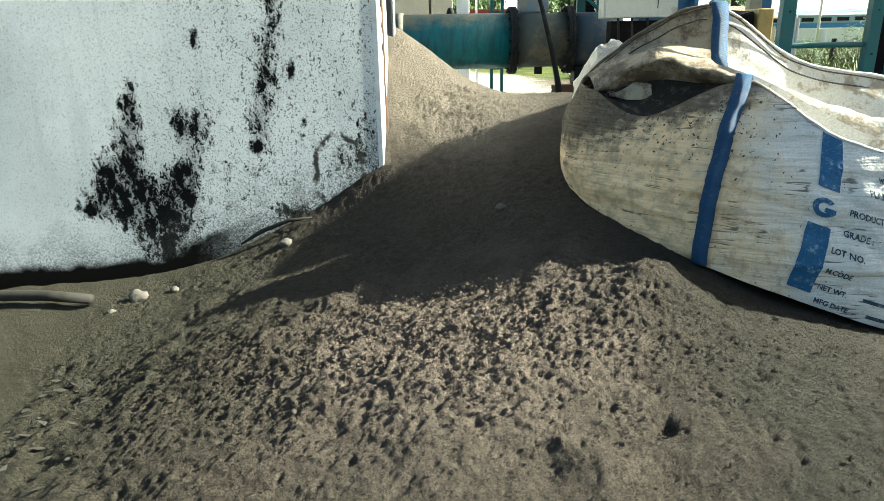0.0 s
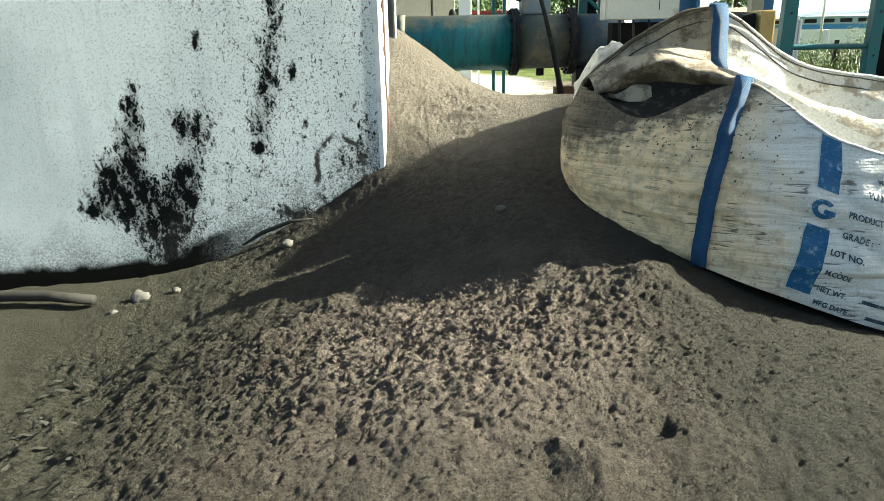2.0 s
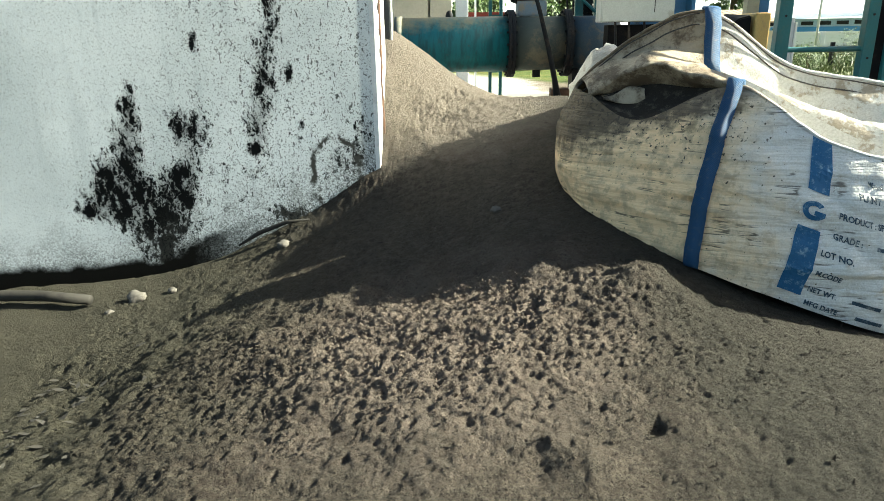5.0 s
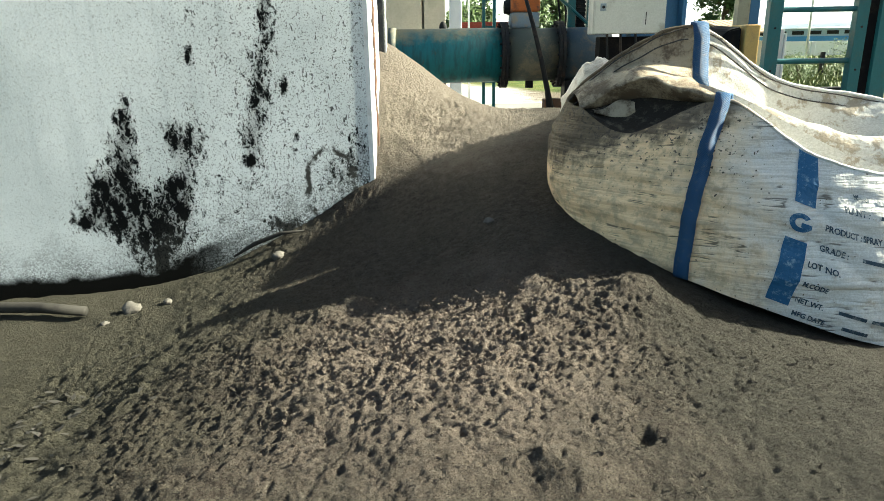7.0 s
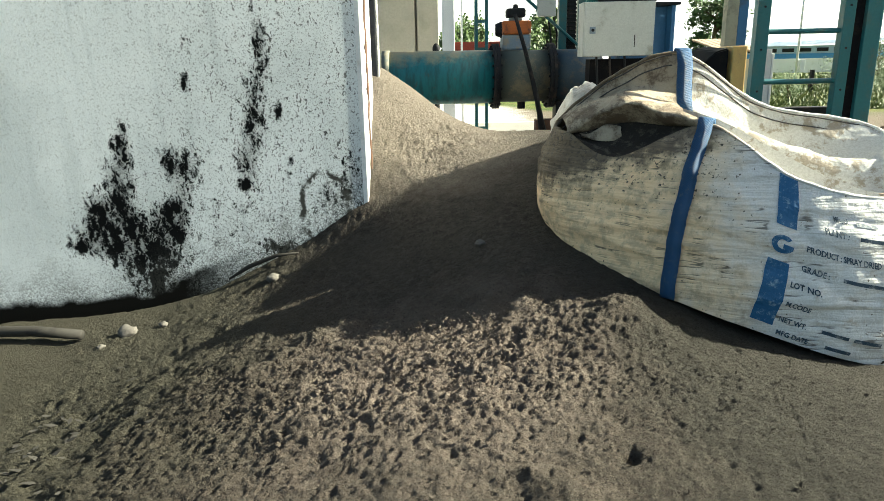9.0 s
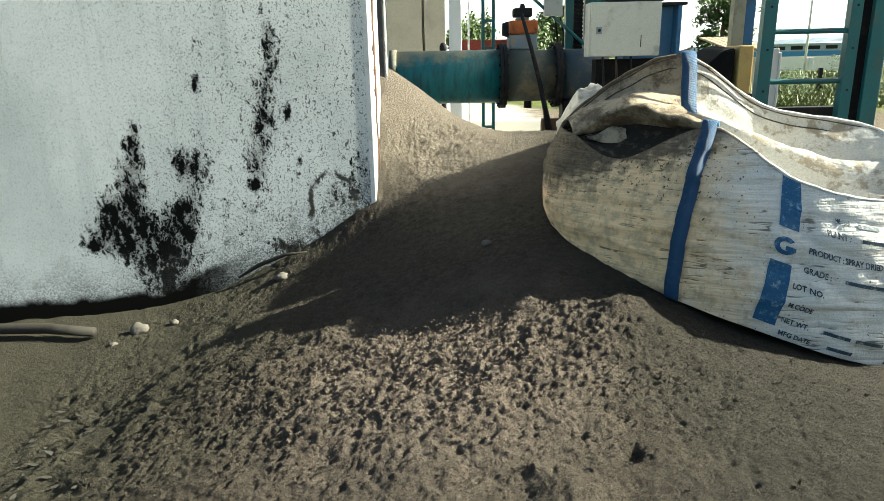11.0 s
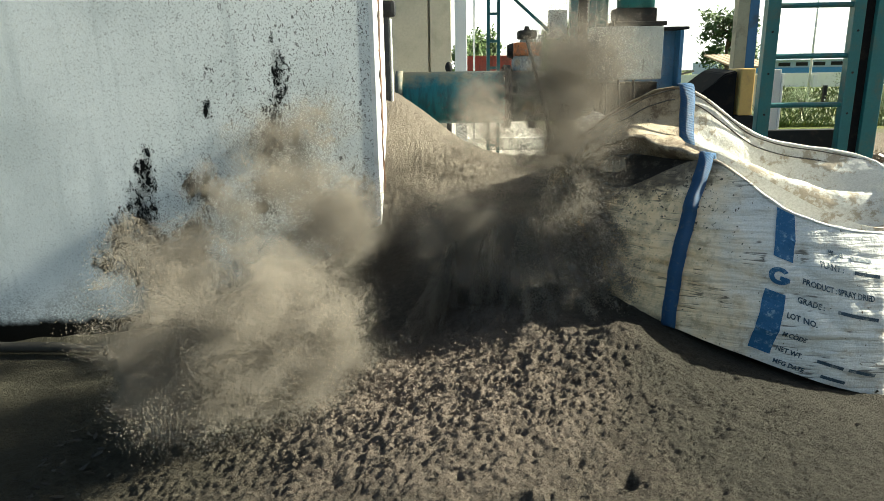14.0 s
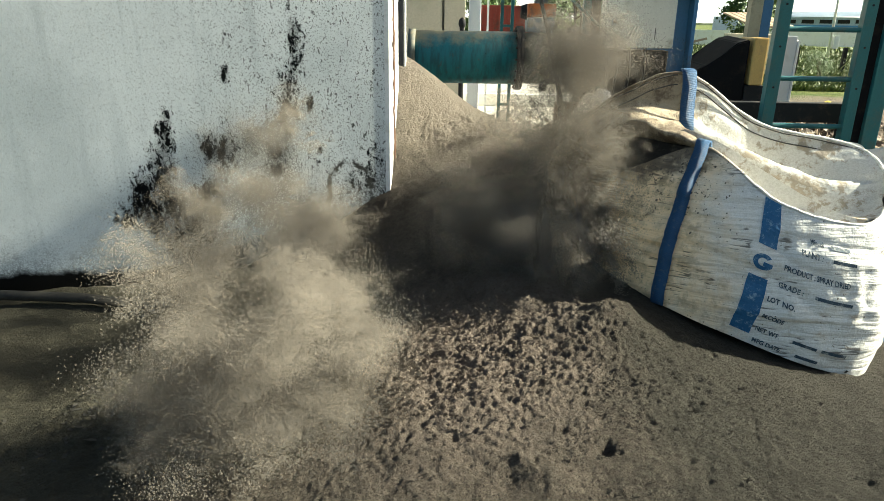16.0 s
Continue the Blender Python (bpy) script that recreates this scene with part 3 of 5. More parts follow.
def build_ground():
    xs = steps((-600, -60, 60), (-60, -12, 6), (-12, -4.2, 0.4), (-4.2, -2.4, 0.03), (-2.4, -1.4, 0.011), (-1.4, 1.7, 0.0085), (1.7, 2.6, 0.014), (2.6, 4.2, 0.05), (4.2, 12, 0.4), (12, 60, 6), (60, 600, 60))
    ys = steps((-600, -60, 60), (-60, -6, 6), (-6, 0.8, 0.2), (0.8, 1.3, 0.02), (1.3, 3.5, 0.0085), (3.5, 4.6, 0.016), (4.6, 6.9, 0.022), (6.9, 10, 0.1), (10, 60, 1.5), (60, 900, 60))
    gx, gy = np.meshgrid(xs, ys)
    gz = ground_height(gx, gy)
    nx, ny = len(xs), len(ys)
    co = np.stack([gx, gy, gz], -1).reshape(-1, 3)
    i = (np.arange(ny - 1)[:, None] * nx + np.arange(nx - 1)[None]).reshape(-1)
    quads = np.stack([i, i + 1, i + 1 + nx, i + nx], -1)
    me = bpy.data.meshes.new("ground")
    me.vertices.add(len(co))
    me.vertices.foreach_set("co", co.astype(np.float32).reshape(-1))
    me.loops.add(quads.size)
    me.loops.foreach_set("vertex_index", quads.astype(np.int32).reshape(-1))
    me.polygons.add(len(quads))
    me.polygons.foreach_set("loop_start", np.arange(0, quads.size, 4, dtype=np.int32))
    me.polygons.foreach_set("use_smooth", np.ones(len(quads), bool))
    me.update(calc_edges=True)
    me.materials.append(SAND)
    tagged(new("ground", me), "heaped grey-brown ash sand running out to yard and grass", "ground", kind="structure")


def on_ground(x, y):
    return float(heap(np.array([x]), np.array([y]))[0])


build_ground()


# ---- the plastered wall with its return ----
WALL_Y, WALL_X = 5.03, -0.46


def build_wall():
    bm = bmesh.new()
    box(bm, -9.0, WALL_X, WALL_Y, WALL_Y + 0.23, -0.9, 3.6, 0.012)
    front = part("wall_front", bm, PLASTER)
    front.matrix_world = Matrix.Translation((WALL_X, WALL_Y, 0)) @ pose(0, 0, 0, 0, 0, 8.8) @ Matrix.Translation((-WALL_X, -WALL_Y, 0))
    tagged(bpy.data.objects["wall_front"], "white plastered wall with black soot splashes and dark foot", "wall", kind="structure")
    bm = bmesh.new()
    box(bm, WALL_X - 0.23, WALL_X - 0.004, WALL_Y + 0.235, 6.05, -0.9, 3.6, 0.012)
    part("wall_return", bm, WHITE_EDGE)
    tagged(bpy.data.objects["wall_return"], "limewashed return of the wall in full sun", "wall", kind="structure")
    bm = bmesh.new()
    box(bm, WALL_X - 0.05, WALL_X + 0.006, WALL_Y - 0.005, WALL_Y + 0.28, -0.5, 3.6, 0.006)
    part("trim", bm, WHITE_EDGE)
    tagged(bpy.data.objects["trim"], "white painted corner band of the wall", "trim", kind="structure")


build_wall()


# ---- bulk bag ----
FOOT = [(1.32, 3.14, 0.20), (1.72, 2.96, 0.07), (2.13, 2.83, -0.05), (2.46, 2.90, -0.11), (2.72, 3.45, -0.10), (2.70, 4.05, 0.08),
        (2.10, 4.40, 0.28), (1.55, 4.50, 0.38), (1.10, 4.45, 0.46), (0.85, 4.20, 0.46), (0.81, 3.87, 0.42), (1.00, 3.50, 0.31)]
RIM = [(1.54, 3.38, 1.085), (1.865, 3.10, 0.856), (2.18, 3.00, 0.755), (2.46, 3.06, 0.76), (2.72, 3.50, 0.92), (2.70, 3.85, 1.03),
       (2.10, 3.95, 1.155), (1.59, 3.95, 1.46), (1.20, 4.00, 1.34), (0.87, 4.08, 1.06), (0.91, 3.85, 1.01), (1.13, 3.63, 0.89)]
BAG_MID = Vector((1.8, 3.65, 0))


def bag_skin(s, v, lift=0.0):
    """The outer cloth: s runs round the bag, v from its foot to its rim."""
    b, r = spline(FOOT, s), spline(RIM, s)
    p = b.lerp(r, v)
    n = (p - BAG_MID)
    n.z = 0
    n.normalize()
    p = p + n * (0.085 * math.sin(math.pi * min(1, v * 0.95 + 0.05)) ** 0.8 + lift)
    q = Vector((p.x * 1.8 + p.y * 1.2, p.z * 8 - s * 0.6, s))
    ridge = 1 - 2 * abs(noise.noise(Vector((p.x * 0.9 - p.y * 0.7, p.z * 6.0 + 0.3 * s, 9))))
    crease = noise.noise(q) * 0.013 + ridge * abs(ridge) * 0.020 + noise.noise(q * 2.3) * 0.005 + noise.noise(Vector((s * 5, v * 2.0, 3))) * 0.010
    fold = noise.noise(Vector((p.x * 0.8 - p.y * 0.6, p.z * 5.0 + 0.4 * s, 21)))
    crease -= 0.014 * math.exp(-(fold / 0.07) ** 2)
    return p + n * crease * (0.4 + 0.6 * math.sin(math.pi * v))


def along(pts, u):
    """A point on the open smooth line through the points, u from 0 to 1."""
    n = len(pts)
    f = min(max(u, 0.0), 1.0) * (n - 1)
    i = min(int(f), n - 2)
    f -= i
    a, b, c, d = (Vector(pts[min(max(i + k, 0), n - 1)]) for k in (-1, 0, 1, 2))
    return 0.5 * ((2 * b) + (c - a) * f + (2 * a - 5 * b + 4 * c - d) * f * f + (3 * b - a - 3 * c + d) * f ** 3)


def crumple(p, much):
    """Sharp creases and slack waves of stiff woven cloth."""
    q = Vector((p.x * 2.6 + p.z * 2.0, p.y * 6.5, p.z * 5.5))
    sharp = 0.4 - abs(noise.noise(q + Vector((3, 1, 0)))) - 0.35 * abs(noise.noise(q * 2.3 + Vector((0, 5, 2))))
    return Vector((0.008 * noise.noise(q * 1.7 + Vector((7, 0, 0))), 0.014 * noise.noise(q * 1.3), 0.052 * sharp + 0.006 * noise.noise(q * 4.1))) * much


def loft(lines, nu, nk, much=1.0):
    """A cloth sheet over several lines lying side by side; its edges stay on the first and last."""
    rows = []
    for k in np.linspace(0, 1, nk):
        row = []
        for u in np.linspace(0, 1, nu):
            p = along([along(line, u) for line in lines], k)
            row.append(p + crumple(p, much * math.sin(math.pi * k) ** 0.6))
        rows.append(row)
    return rows


def rim_line(s0, s1, count=9, drop=0.0):
    return [spline(RIM, s) - Vector((0, 0, drop)) for s in np.linspace(s0, s1, count)]


def ribbon(bm, path, side, half, thick):
    """A flat band along a path, side(i) giving its width direction and out(i) its face."""
    ring = []
    for i, p in enumerate(path):
        d = (path[min(i + 1, len(path) - 1)] - path[max(i - 1, 0)]).normalized()
        w = side(i).normalized()
        o = d.cross(w).normalized()
        ring.append([bm.verts.new(p + w * a + o * b) for a, b in ((-half, -thick), (half, -thick), (half * 0.9, thick), (0, thick * 1.6), (-half * 0.9, thick))])
    for a, b in zip(ring, ring[1:]):
        for k in range(5):
            bm.faces.new((a[k], a[(k + 1) % 5], b[(k + 1) % 5], b[k]))
    bm.faces.new(ring[0])
    bm.faces.new(ring[-1][::-1])
    return bm


def word(body, size, narrow=1.0):
    """Flat letters as a mesh, in the built-in font."""
    cu = bpy.data.curves.new("letters", "FONT")
    cu.body, cu.size, cu.resolution_u, cu.offset = body, size, 2, 0.0012
    ob = new("letters", cu)
    me = bpy.data.meshes.new_from_object(ob.evaluated_get(bpy.context.evaluated_depsgraph_get()))
    bpy.data.objects.remove(ob)
    me.transform(Matrix.Diagonal((narrow, 1, 1, 1)))
    return me


def on_bag(me, s0, v0):
    """Lays a flat mesh (x along, y up, metres) on the printed side of the bag."""
    bm = bmesh.new()
    bm.from_mesh(me)
    bmesh.ops.triangulate(bm, faces=bm.faces)
    bmesh.ops.subdivide_edges(bm, edges=[e for e in bm.edges if e.calc_length() > 0.05], cuts=2)
    for v in bm.verts:
        v.co = bag_skin(s0 + v.co.x / 0.42, v0 + v.co.y / 0.80, 0.004)
    return bm


def bar(w, h):
    bm = bmesh.new()
    nx, ny = max(1, int(w / 0.02)), max(1, int(h / 0.02))
    sheet_from(bm, [[(w * i / nx, h * j / ny, 0) for i in range(nx + 1)] for j in range(ny + 1)])
    me = bpy.data.meshes.new("bar")
    bm.to_mesh(me)
    bm.free()
    return me


def letter_ring(r):
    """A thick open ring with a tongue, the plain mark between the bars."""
    bm = bmesh.new()
    arc = [math.radians(45 + 300 * k / 22) for k in range(23)]
    sheet_from(bm, [[(rr * 1.15 * math.cos(a), rr * math.sin(a), 0) for a in arc] for rr in (r * 0.5, r)])
    sheet_from(bm, [[(x, y, 0) for x in (0.1 * r, 0.6 * r, 1.12 * r)] for y in (-0.42 * r, 0.06 * r)])
    me = bpy.data.meshes.new("mark")
    bm.to_mesh(me)
    bm.free()
    return me


def build_bag():
    bag = thing("bulk_bag", "slumped dirty white woven bulk bag with blue straps", "bag")
    n = 12
    bm = bmesh.new()
    sheet_from(bm, [[bag_skin(s, v) for s in np.linspace(0, n, 241)] for v in np.linspace(0, 1, 56)])
    bmesh.ops.remove_doubles(bm, verts=bm.verts, dist=0.0004)
    part("outer_cloth", bm, FABRIC, bag, "tan-dusted creased woven cloth", True)
    # the slack top: front hem, a thick roll, a valley, a fold and the standing back panel
    bm = bmesh.new()
    roll = [(1.50, 3.62, 1.16), (1.72, 3.54, 1.08), (1.967, 3.40, 0.93), (2.176, 3.25, 0.81), (2.36, 3.12, 0.745), (2.50, 3.10, 0.75)]
    sheet_from(bm, loft([rim_line(0.05, 3.2), [(1.57, 3.48, 1.02), (1.77, 3.38, 0.88), (1.98, 3.26, 0.78), (2.18, 3.15, 0.715), (2.37, 3.08, 0.71), (2.52, 3.12, 0.74)],
                         [(1.53, 3.56, 1.04), (1.73, 3.48, 0.93), (1.96, 3.34, 0.80), (2.17, 3.20, 0.73), (2.37, 3.10, 0.72), (2.51, 3.11, 0.745)], roll], 110, 26, 0.7))
    part("liner", bm, INSIDE, bag, "slack hem side of the open top", True)
    bm = bmesh.new()
    sheet_from(bm, loft([roll, [(1.54, 3.70, 1.07), (1.80, 3.64, 0.92), (2.05, 3.52, 0.77), (2.28, 3.38, 0.67), (2.50, 3.30, 0.70), (2.62, 3.3, 0.78)],
                         [(1.56, 3.76, 1.06), (1.82, 3.70, 0.90), (2.07, 3.60, 0.76), (2.30, 3.48, 0.68), (2.52, 3.38, 0.72), (2.64, 3.35, 0.79)],
                         [(1.58, 3.80, 1.16), (1.84, 3.75, 1.05), (2.08, 3.68, 0.95), (2.34, 3.58, 0.86), (2.56, 3.48, 0.83), (2.68, 3.4, 0.84)],
                         [(1.59, 3.87, 1.20), (1.86, 3.86, 1.03), (2.10, 3.84, 0.88), (2.38, 3.80, 0.84), (2.60, 3.62, 0.84), (2.70, 3.45, 0.88)],
                         [(1.59, 3.91, 1.32), (1.86, 3.90, 1.17), (2.10, 3.90, 1.02), (2.40, 3.89, 0.99), (2.62, 3.76, 0.93), (2.71, 3.5, 0.90)],
                         rim_line(7.0, 4.0)], 120, 60))
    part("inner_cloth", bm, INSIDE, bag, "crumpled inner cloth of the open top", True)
    # the emptied end: ash to the brim, the flap folded over it and the back panel behind
    lip = [(0.90, 3.92, 1.03), (0.98, 3.89, 1.075), (1.094, 3.84, 1.135), (1.236, 3.74, 1.205), (1.406, 3.58, 1.14), (1.558, 3.41, 1.10)]
    deep = [(0.93, 3.97, 1.00), (1.02, 3.93, 1.01), (1.12, 3.90, 1.04), (1.27, 3.82, 1.07), (1.43, 3.66, 1.06), (1.56, 3.46, 1.07)]
    bm = bmesh.new()
    sheet_from(bm, loft([rim_line(9.75, 12.0, 9, 0.004), [(0.95, 3.88, 0.985), (1.05, 3.80, 0.945), (1.17, 3.70, 0.915), (1.37, 3.56, 0.97), (1.54, 3.42, 1.05)], deep], 80, 26, 0.5))
    part("ash_fill", bm, ASH, bag, "dark ash in the open end of the bag", True)
    bm = bmesh.new()
    under = [(x, y + 0.015, z - 0.045) for x, y, z in lip]
    back = [(0.90, 4.03, 1.07), (1.00, 4.00, 1.15), (1.12, 3.97, 1.21), (1.28, 3.93, 1.25), (1.46, 3.86, 1.22), (1.58, 3.80, 1.15)]
    sheet_from(bm, loft([deep, under, lip, back, [(0.885, 4.06, 1.075), (1.02, 4.03, 1.19), (1.14, 4.0, 1.26), (1.29, 3.97, 1.31), (1.46, 3.93, 1.34), (1.59, 3.90, 1.33)], rim_line(9.0, 7.0)], 100, 60, 0.8), 0.004)
    part("flap", bm, FLAP, bag, "sagging folded flap of cloth", True)
    bm = bmesh.new()
    sheet_from(bm, loft([[(0.98, 3.87, 0.995), (1.06, 3.82, 0.965), (1.14, 3.78, 0.965), (1.20, 3.77, 0.98)], [(0.98, 3.89, 1.025), (1.06, 3.86, 1.03), (1.14, 3.84, 1.035), (1.21, 3.81, 1.01)],
                         [(0.98, 3.93, 1.00), (1.07, 3.91, 1.01), (1.16, 3.88, 1.02), (1.22, 3.84, 1.0)]], 60, 24, 1.8))
    part("crumpled_liner", bm, FLAP, bag, "crumpled pale liner showing through the ash", True)
    # the hem round the mouth and its seams
    bm = bmesh.new()
    rim = [spline(RIM, s) + Vector((0, 0, 0.006 * noise.noise(Vector((s * 4, 0, 0))))) for s in np.linspace(0, 9.6, 170)]
    tube(bm, rim, [0.010 + 0.004 * noise.noise(Vector((k * 0.3, 5, 0))) for k in range(170)], 8)
    part("hem", bm, FABRIC, bag, "folded hem", True)
    for drop in (0.016, 0.075):
        for s0, s1 in ((4.6, 6.9), (7.15, 9.0)):
            bm = bmesh.new()
            tube(bm, [spline(RIM, s) + Vector((0, -0.014 - drop * 0.3, -drop + 0.008 * noise.noise(Vector((s * 3, drop, 0))))) for s in np.linspace(s0, s1, 60)], 0.0045, 5)
            part("seam", bm, SEAM, bag, "dark stitched seam")
    # straps
    bm = bmesh.new()
    path = [bag_skin(0.02, v, 0.012) for v in np.linspace(0.0, 0.97, 40)] + [Vector((1.548, 3.395, 1.115)), Vector((1.575, 3.44, 1.115)), Vector((1.60, 3.48, 1.05))]
    tang = (bag_skin(0.2, 0.5) - bag_skin(-0.2, 0.5))
    ribbon(bm, path, lambda i: tang, 0.040, 0.008)
    part("strap", bm, STRAP, bag, "blue woven lifting strap", True)
    bm = bmesh.new()
    path = [Vector((1.61, 3.99, 1.30)), Vector((1.60, 3.98, 1.42)), Vector((1.59, 3.96, 1.49)), Vector((1.59, 3.91, 1.48)), Vector((1.585, 3.86, 1.40)), Vector((1.575, 3.83, 1.30)), Vector((1.565, 3.78, 1.20)), Vector((1.56, 3.74, 1.13))]
    ribbon(bm, path, lambda i: Vector((1, -0.05, 0)), 0.046, 0.006)
    part("strap", bm, STRAP, bag, "blue woven lifting strap", True)
    # print
    part("printed_bar", on_bag(bar(0.099, 0.235), 0.90, 0.695), PRINT, bag, "faded blue printed bar")
    part("printed_bar", on_bag(bar(0.099, 0.325), 0.89, 0.075), PRINT, bag, "faded blue printed bar")
    part("printed_mark", on_bag(letter_ring(0.045), 1.005, 0.586), PRINT, bag, "plain blue ring mark")
    for body, s0, v0, size in (("Mfg. of", 1.57, 0.82, 0.034), ("PLANT :", 1.43, 0.73, 0.043), ("PRODUCT : SPRAY DRIED", 1.265, 0.59, 0.041),
                               ("GRADE :", 1.27, 0.465, 0.041), ("LOT NO.", 1.165, 0.35, 0.041), ("M.CODE", 1.165, 0.228, 0.036), ("NET WT.", 1.165, 0.118, 0.036), ("MFG DATE", 1.175, 0.028, 0.036)):
        part("printed_line", on_bag(word(body, size, 0.80), s0, v0), INK, bag, "faded dark printed words")
    for s0, v0, w in ((1.86, 0.735, 0.16), (1.70, 0.47, 0.22), (1.60, 0.123, 0.12), (1.95, 0.123, 0.16), (1.68, 0.033, 0.12), (1.85, 0.82, 0.14)):
        part("printed_line", on_bag(bar(w, 0.018), s0, v0), INK, bag, "faded unreadable printed line")
    part("printed_bar", on_bag(bar(0.09, 0.22), 3.05, 0.22), PRINT, bag, "faded blue printed bar")


build_bag()


def build_second_bag():
    bag = thing("bulk_bag", "crumpled white woven bag lying behind the slumped one", "bag", at=(3.2, 4.7, on_ground(3.2, 4.7) - 0.05))
    bm = bmesh.new()
    bmesh.ops.create_icosphere(bm, subdivisions=5, radius=1)
    for v in bm.verts:
        p = v.co.copy()
        k = 1 + 0.22 * noise.noise(p * 2.1) + 0.08 * noise.noise(p * 5)
        v.co = Vector((p.x * 0.55 * k, p.y * 0.45 * k, max(-0.02, 0.50 + p.z * 0.50 * k) + 0.06 * noise.noise(p * 4)))
    part("cloth", bm, CLOTH, bag, "crumpled woven cloth", True)


build_second_bag()


def build_rear_bag():
    bag = thing("bulk_bag", "dusty white bulk bag standing behind the slumped one", "bag", at=(1.72, 4.95, on_ground(1.72, 4.95) - 0.1))
    bm = bmesh.new()
    bmesh.ops.create_icosphere(bm, subdivisions=5, radius=1)
    for v in bm.verts:
        p = v.co.copy()
        k = 1 + 0.08 * noise.noise(p * 2.1) + 0.05 * noise.noise(p * 5)
        sq = lambda c: math.copysign(abs(c) ** 0.6, c)
        v.co = Vector((sq(p.x) * 0.72 * k, sq(p.y) * 0.36 * k, 0.30 + sq(p.z) * 0.36 * k))
        v.co.z = max(v.co.z, -0.05) + (0.24 + 0.06 * noise.noise(p * 6)) * math.exp(-((v.co.x + 0.56) / 0.17) ** 4 - ((v.co.y + 0.2) / 0.2) ** 2) * (p.z > 0)
    part("cloth", bm, CLOTH, bag, "crumpled woven cloth", True)


build_rear_bag()


# ---- plant yard behind the heap ----
def build_pipe():
    pipe = thing("large_pipe", "dust-covered teal steel pipe on stands with bolted flanges", "pipe", at=(0, 10.25, 1.2))
    r, x0, x1, x2, x3 = 0.39, -0.62, 1.0, 1.82, 2.6
    bm = bmesh.new()
    cyl(bm, (x0, 0, 0), (x1, 0, 0), r, seg=64)
    part("pipe_section", bm, PIPE, pipe, "teal pipe with pale dust on top", True)
    bm = bmesh.new()
    cyl(bm, (x1 + 0.1, 0, 0), (x2, 0, 0), r * 0.97, seg=64)
    part("pipe_section", bm, PIPE_MID, pipe, "short brown-dusted pipe section", True)
    bm = bmesh.new()
    cyl(bm, (x2 + 0.1, 0, 0), (x3, 0, 0), r * 0.97, seg=64)
    part("pipe_section", bm, PIPE_END, pipe, "dusty blue-grey pipe section", True)
    for x in (x1, x1 + 0.052, x2, x2 + 0.052):
        bm = bmesh.new()
        cyl(bm, (x, 0, 0), (x + 0.046, 0, 0), r + 0.085, seg=48)
        fl = part("flange", bm, DARK, pipe, "dark bolted flange ring")
        if x in (x1 + 0.052, x2 + 0.052):
            for k in range(16):
                a = k * math.tau / 16
                bm = bmesh.new()
                c = (x + 0.02, (r + 0.045) * math.cos(a), (r + 0.045) * math.sin(a))
                cyl(bm, (c[0] - 0.1, c[1], c[2]), (c[0] + 0.045, c[1], c[2]), 0.016, seg=6)
                part("bolt", bm, DARK, fl)
    bm = bmesh.new()
    cyl(bm, (x0 - 0.02, 0, 0), (x0 + 0.09, 0, 0), r + 0.02, seg=48)
    part("collar", bm, PIPE_MID, pipe, "rough dusty end collar", True)
    bm = bmesh.new()
    cyl(bm, (1.45, 0, -r + 0.03), (1.45, 0, -r - 0.09), 0.06, seg=12)
    part("drain_stub", bm, DARK, pipe)
    for x in (-0.2, 2.05):
        bm = bmesh.new()
        box(bm, x - 0.09, x + 0.09, -0.16, 0.16, -1.85, -r + 0.02, 0.01)
        part("pipe_stand", bm, DARK, pipe, "dark steel stand")
    bm = bmesh.new()
    box(bm, 1.62, 2.0, -0.42, -0.2, -1.85, -0.62, 0.02)
    part("stand_foot", bm, RUSTY, pipe, "rusty foot block")
    bm = bmesh.new()
    tube(bm, [(1.28, -0.5, 0.86), (1.42, -0.52, 0.4), (1.56, -0.5, -0.1), (1.66, -0.44, -0.5), (1.72, -0.42, -0.8)], [0.025, 0.03, 0.035, 0.04, 0.06], 8)
    part("lever", bm, DARK, pipe, "long black operating lever", True)


def build_motor():
    motor = thing("actuator", "orange and grey valve actuator with black cap on the pipe", "machine", at=(1.37, 10.42, 1.58))
    for z0, z1, w, mat, nm, lb in ((0.0, 0.22, 0.21, GREYBLUE, "lower_housing", "dusty blue-grey housing"), (0.224, 0.42, 0.215, ORANGE, "upper_housing", "orange enamel housing"),
                                   (0.47, 0.60, 0.14, DARK, "cap", "black cap"), (0.42, 0.47, 0.10, GREYBLUE, "neck", "")):
        bm = bmesh.new()
        box(bm, -w, w, -w, w, z0, z1, 0.03)
        part(nm, bm, mat, motor, lb)
    bm = bmesh.new()
    cyl(bm, (-0.21, 0, 0.3), (-0.30, 0, 0.3), 0.12, 0.09, 20)
    part("side_cover", bm, DARK, motor)
    bm = bmesh.new()
    cyl(bm, (0.0, 0, 0.60), (0.0, 0, 0.66), 0.05, 0.03, 12)
    part("eye", bm, DARK, motor)


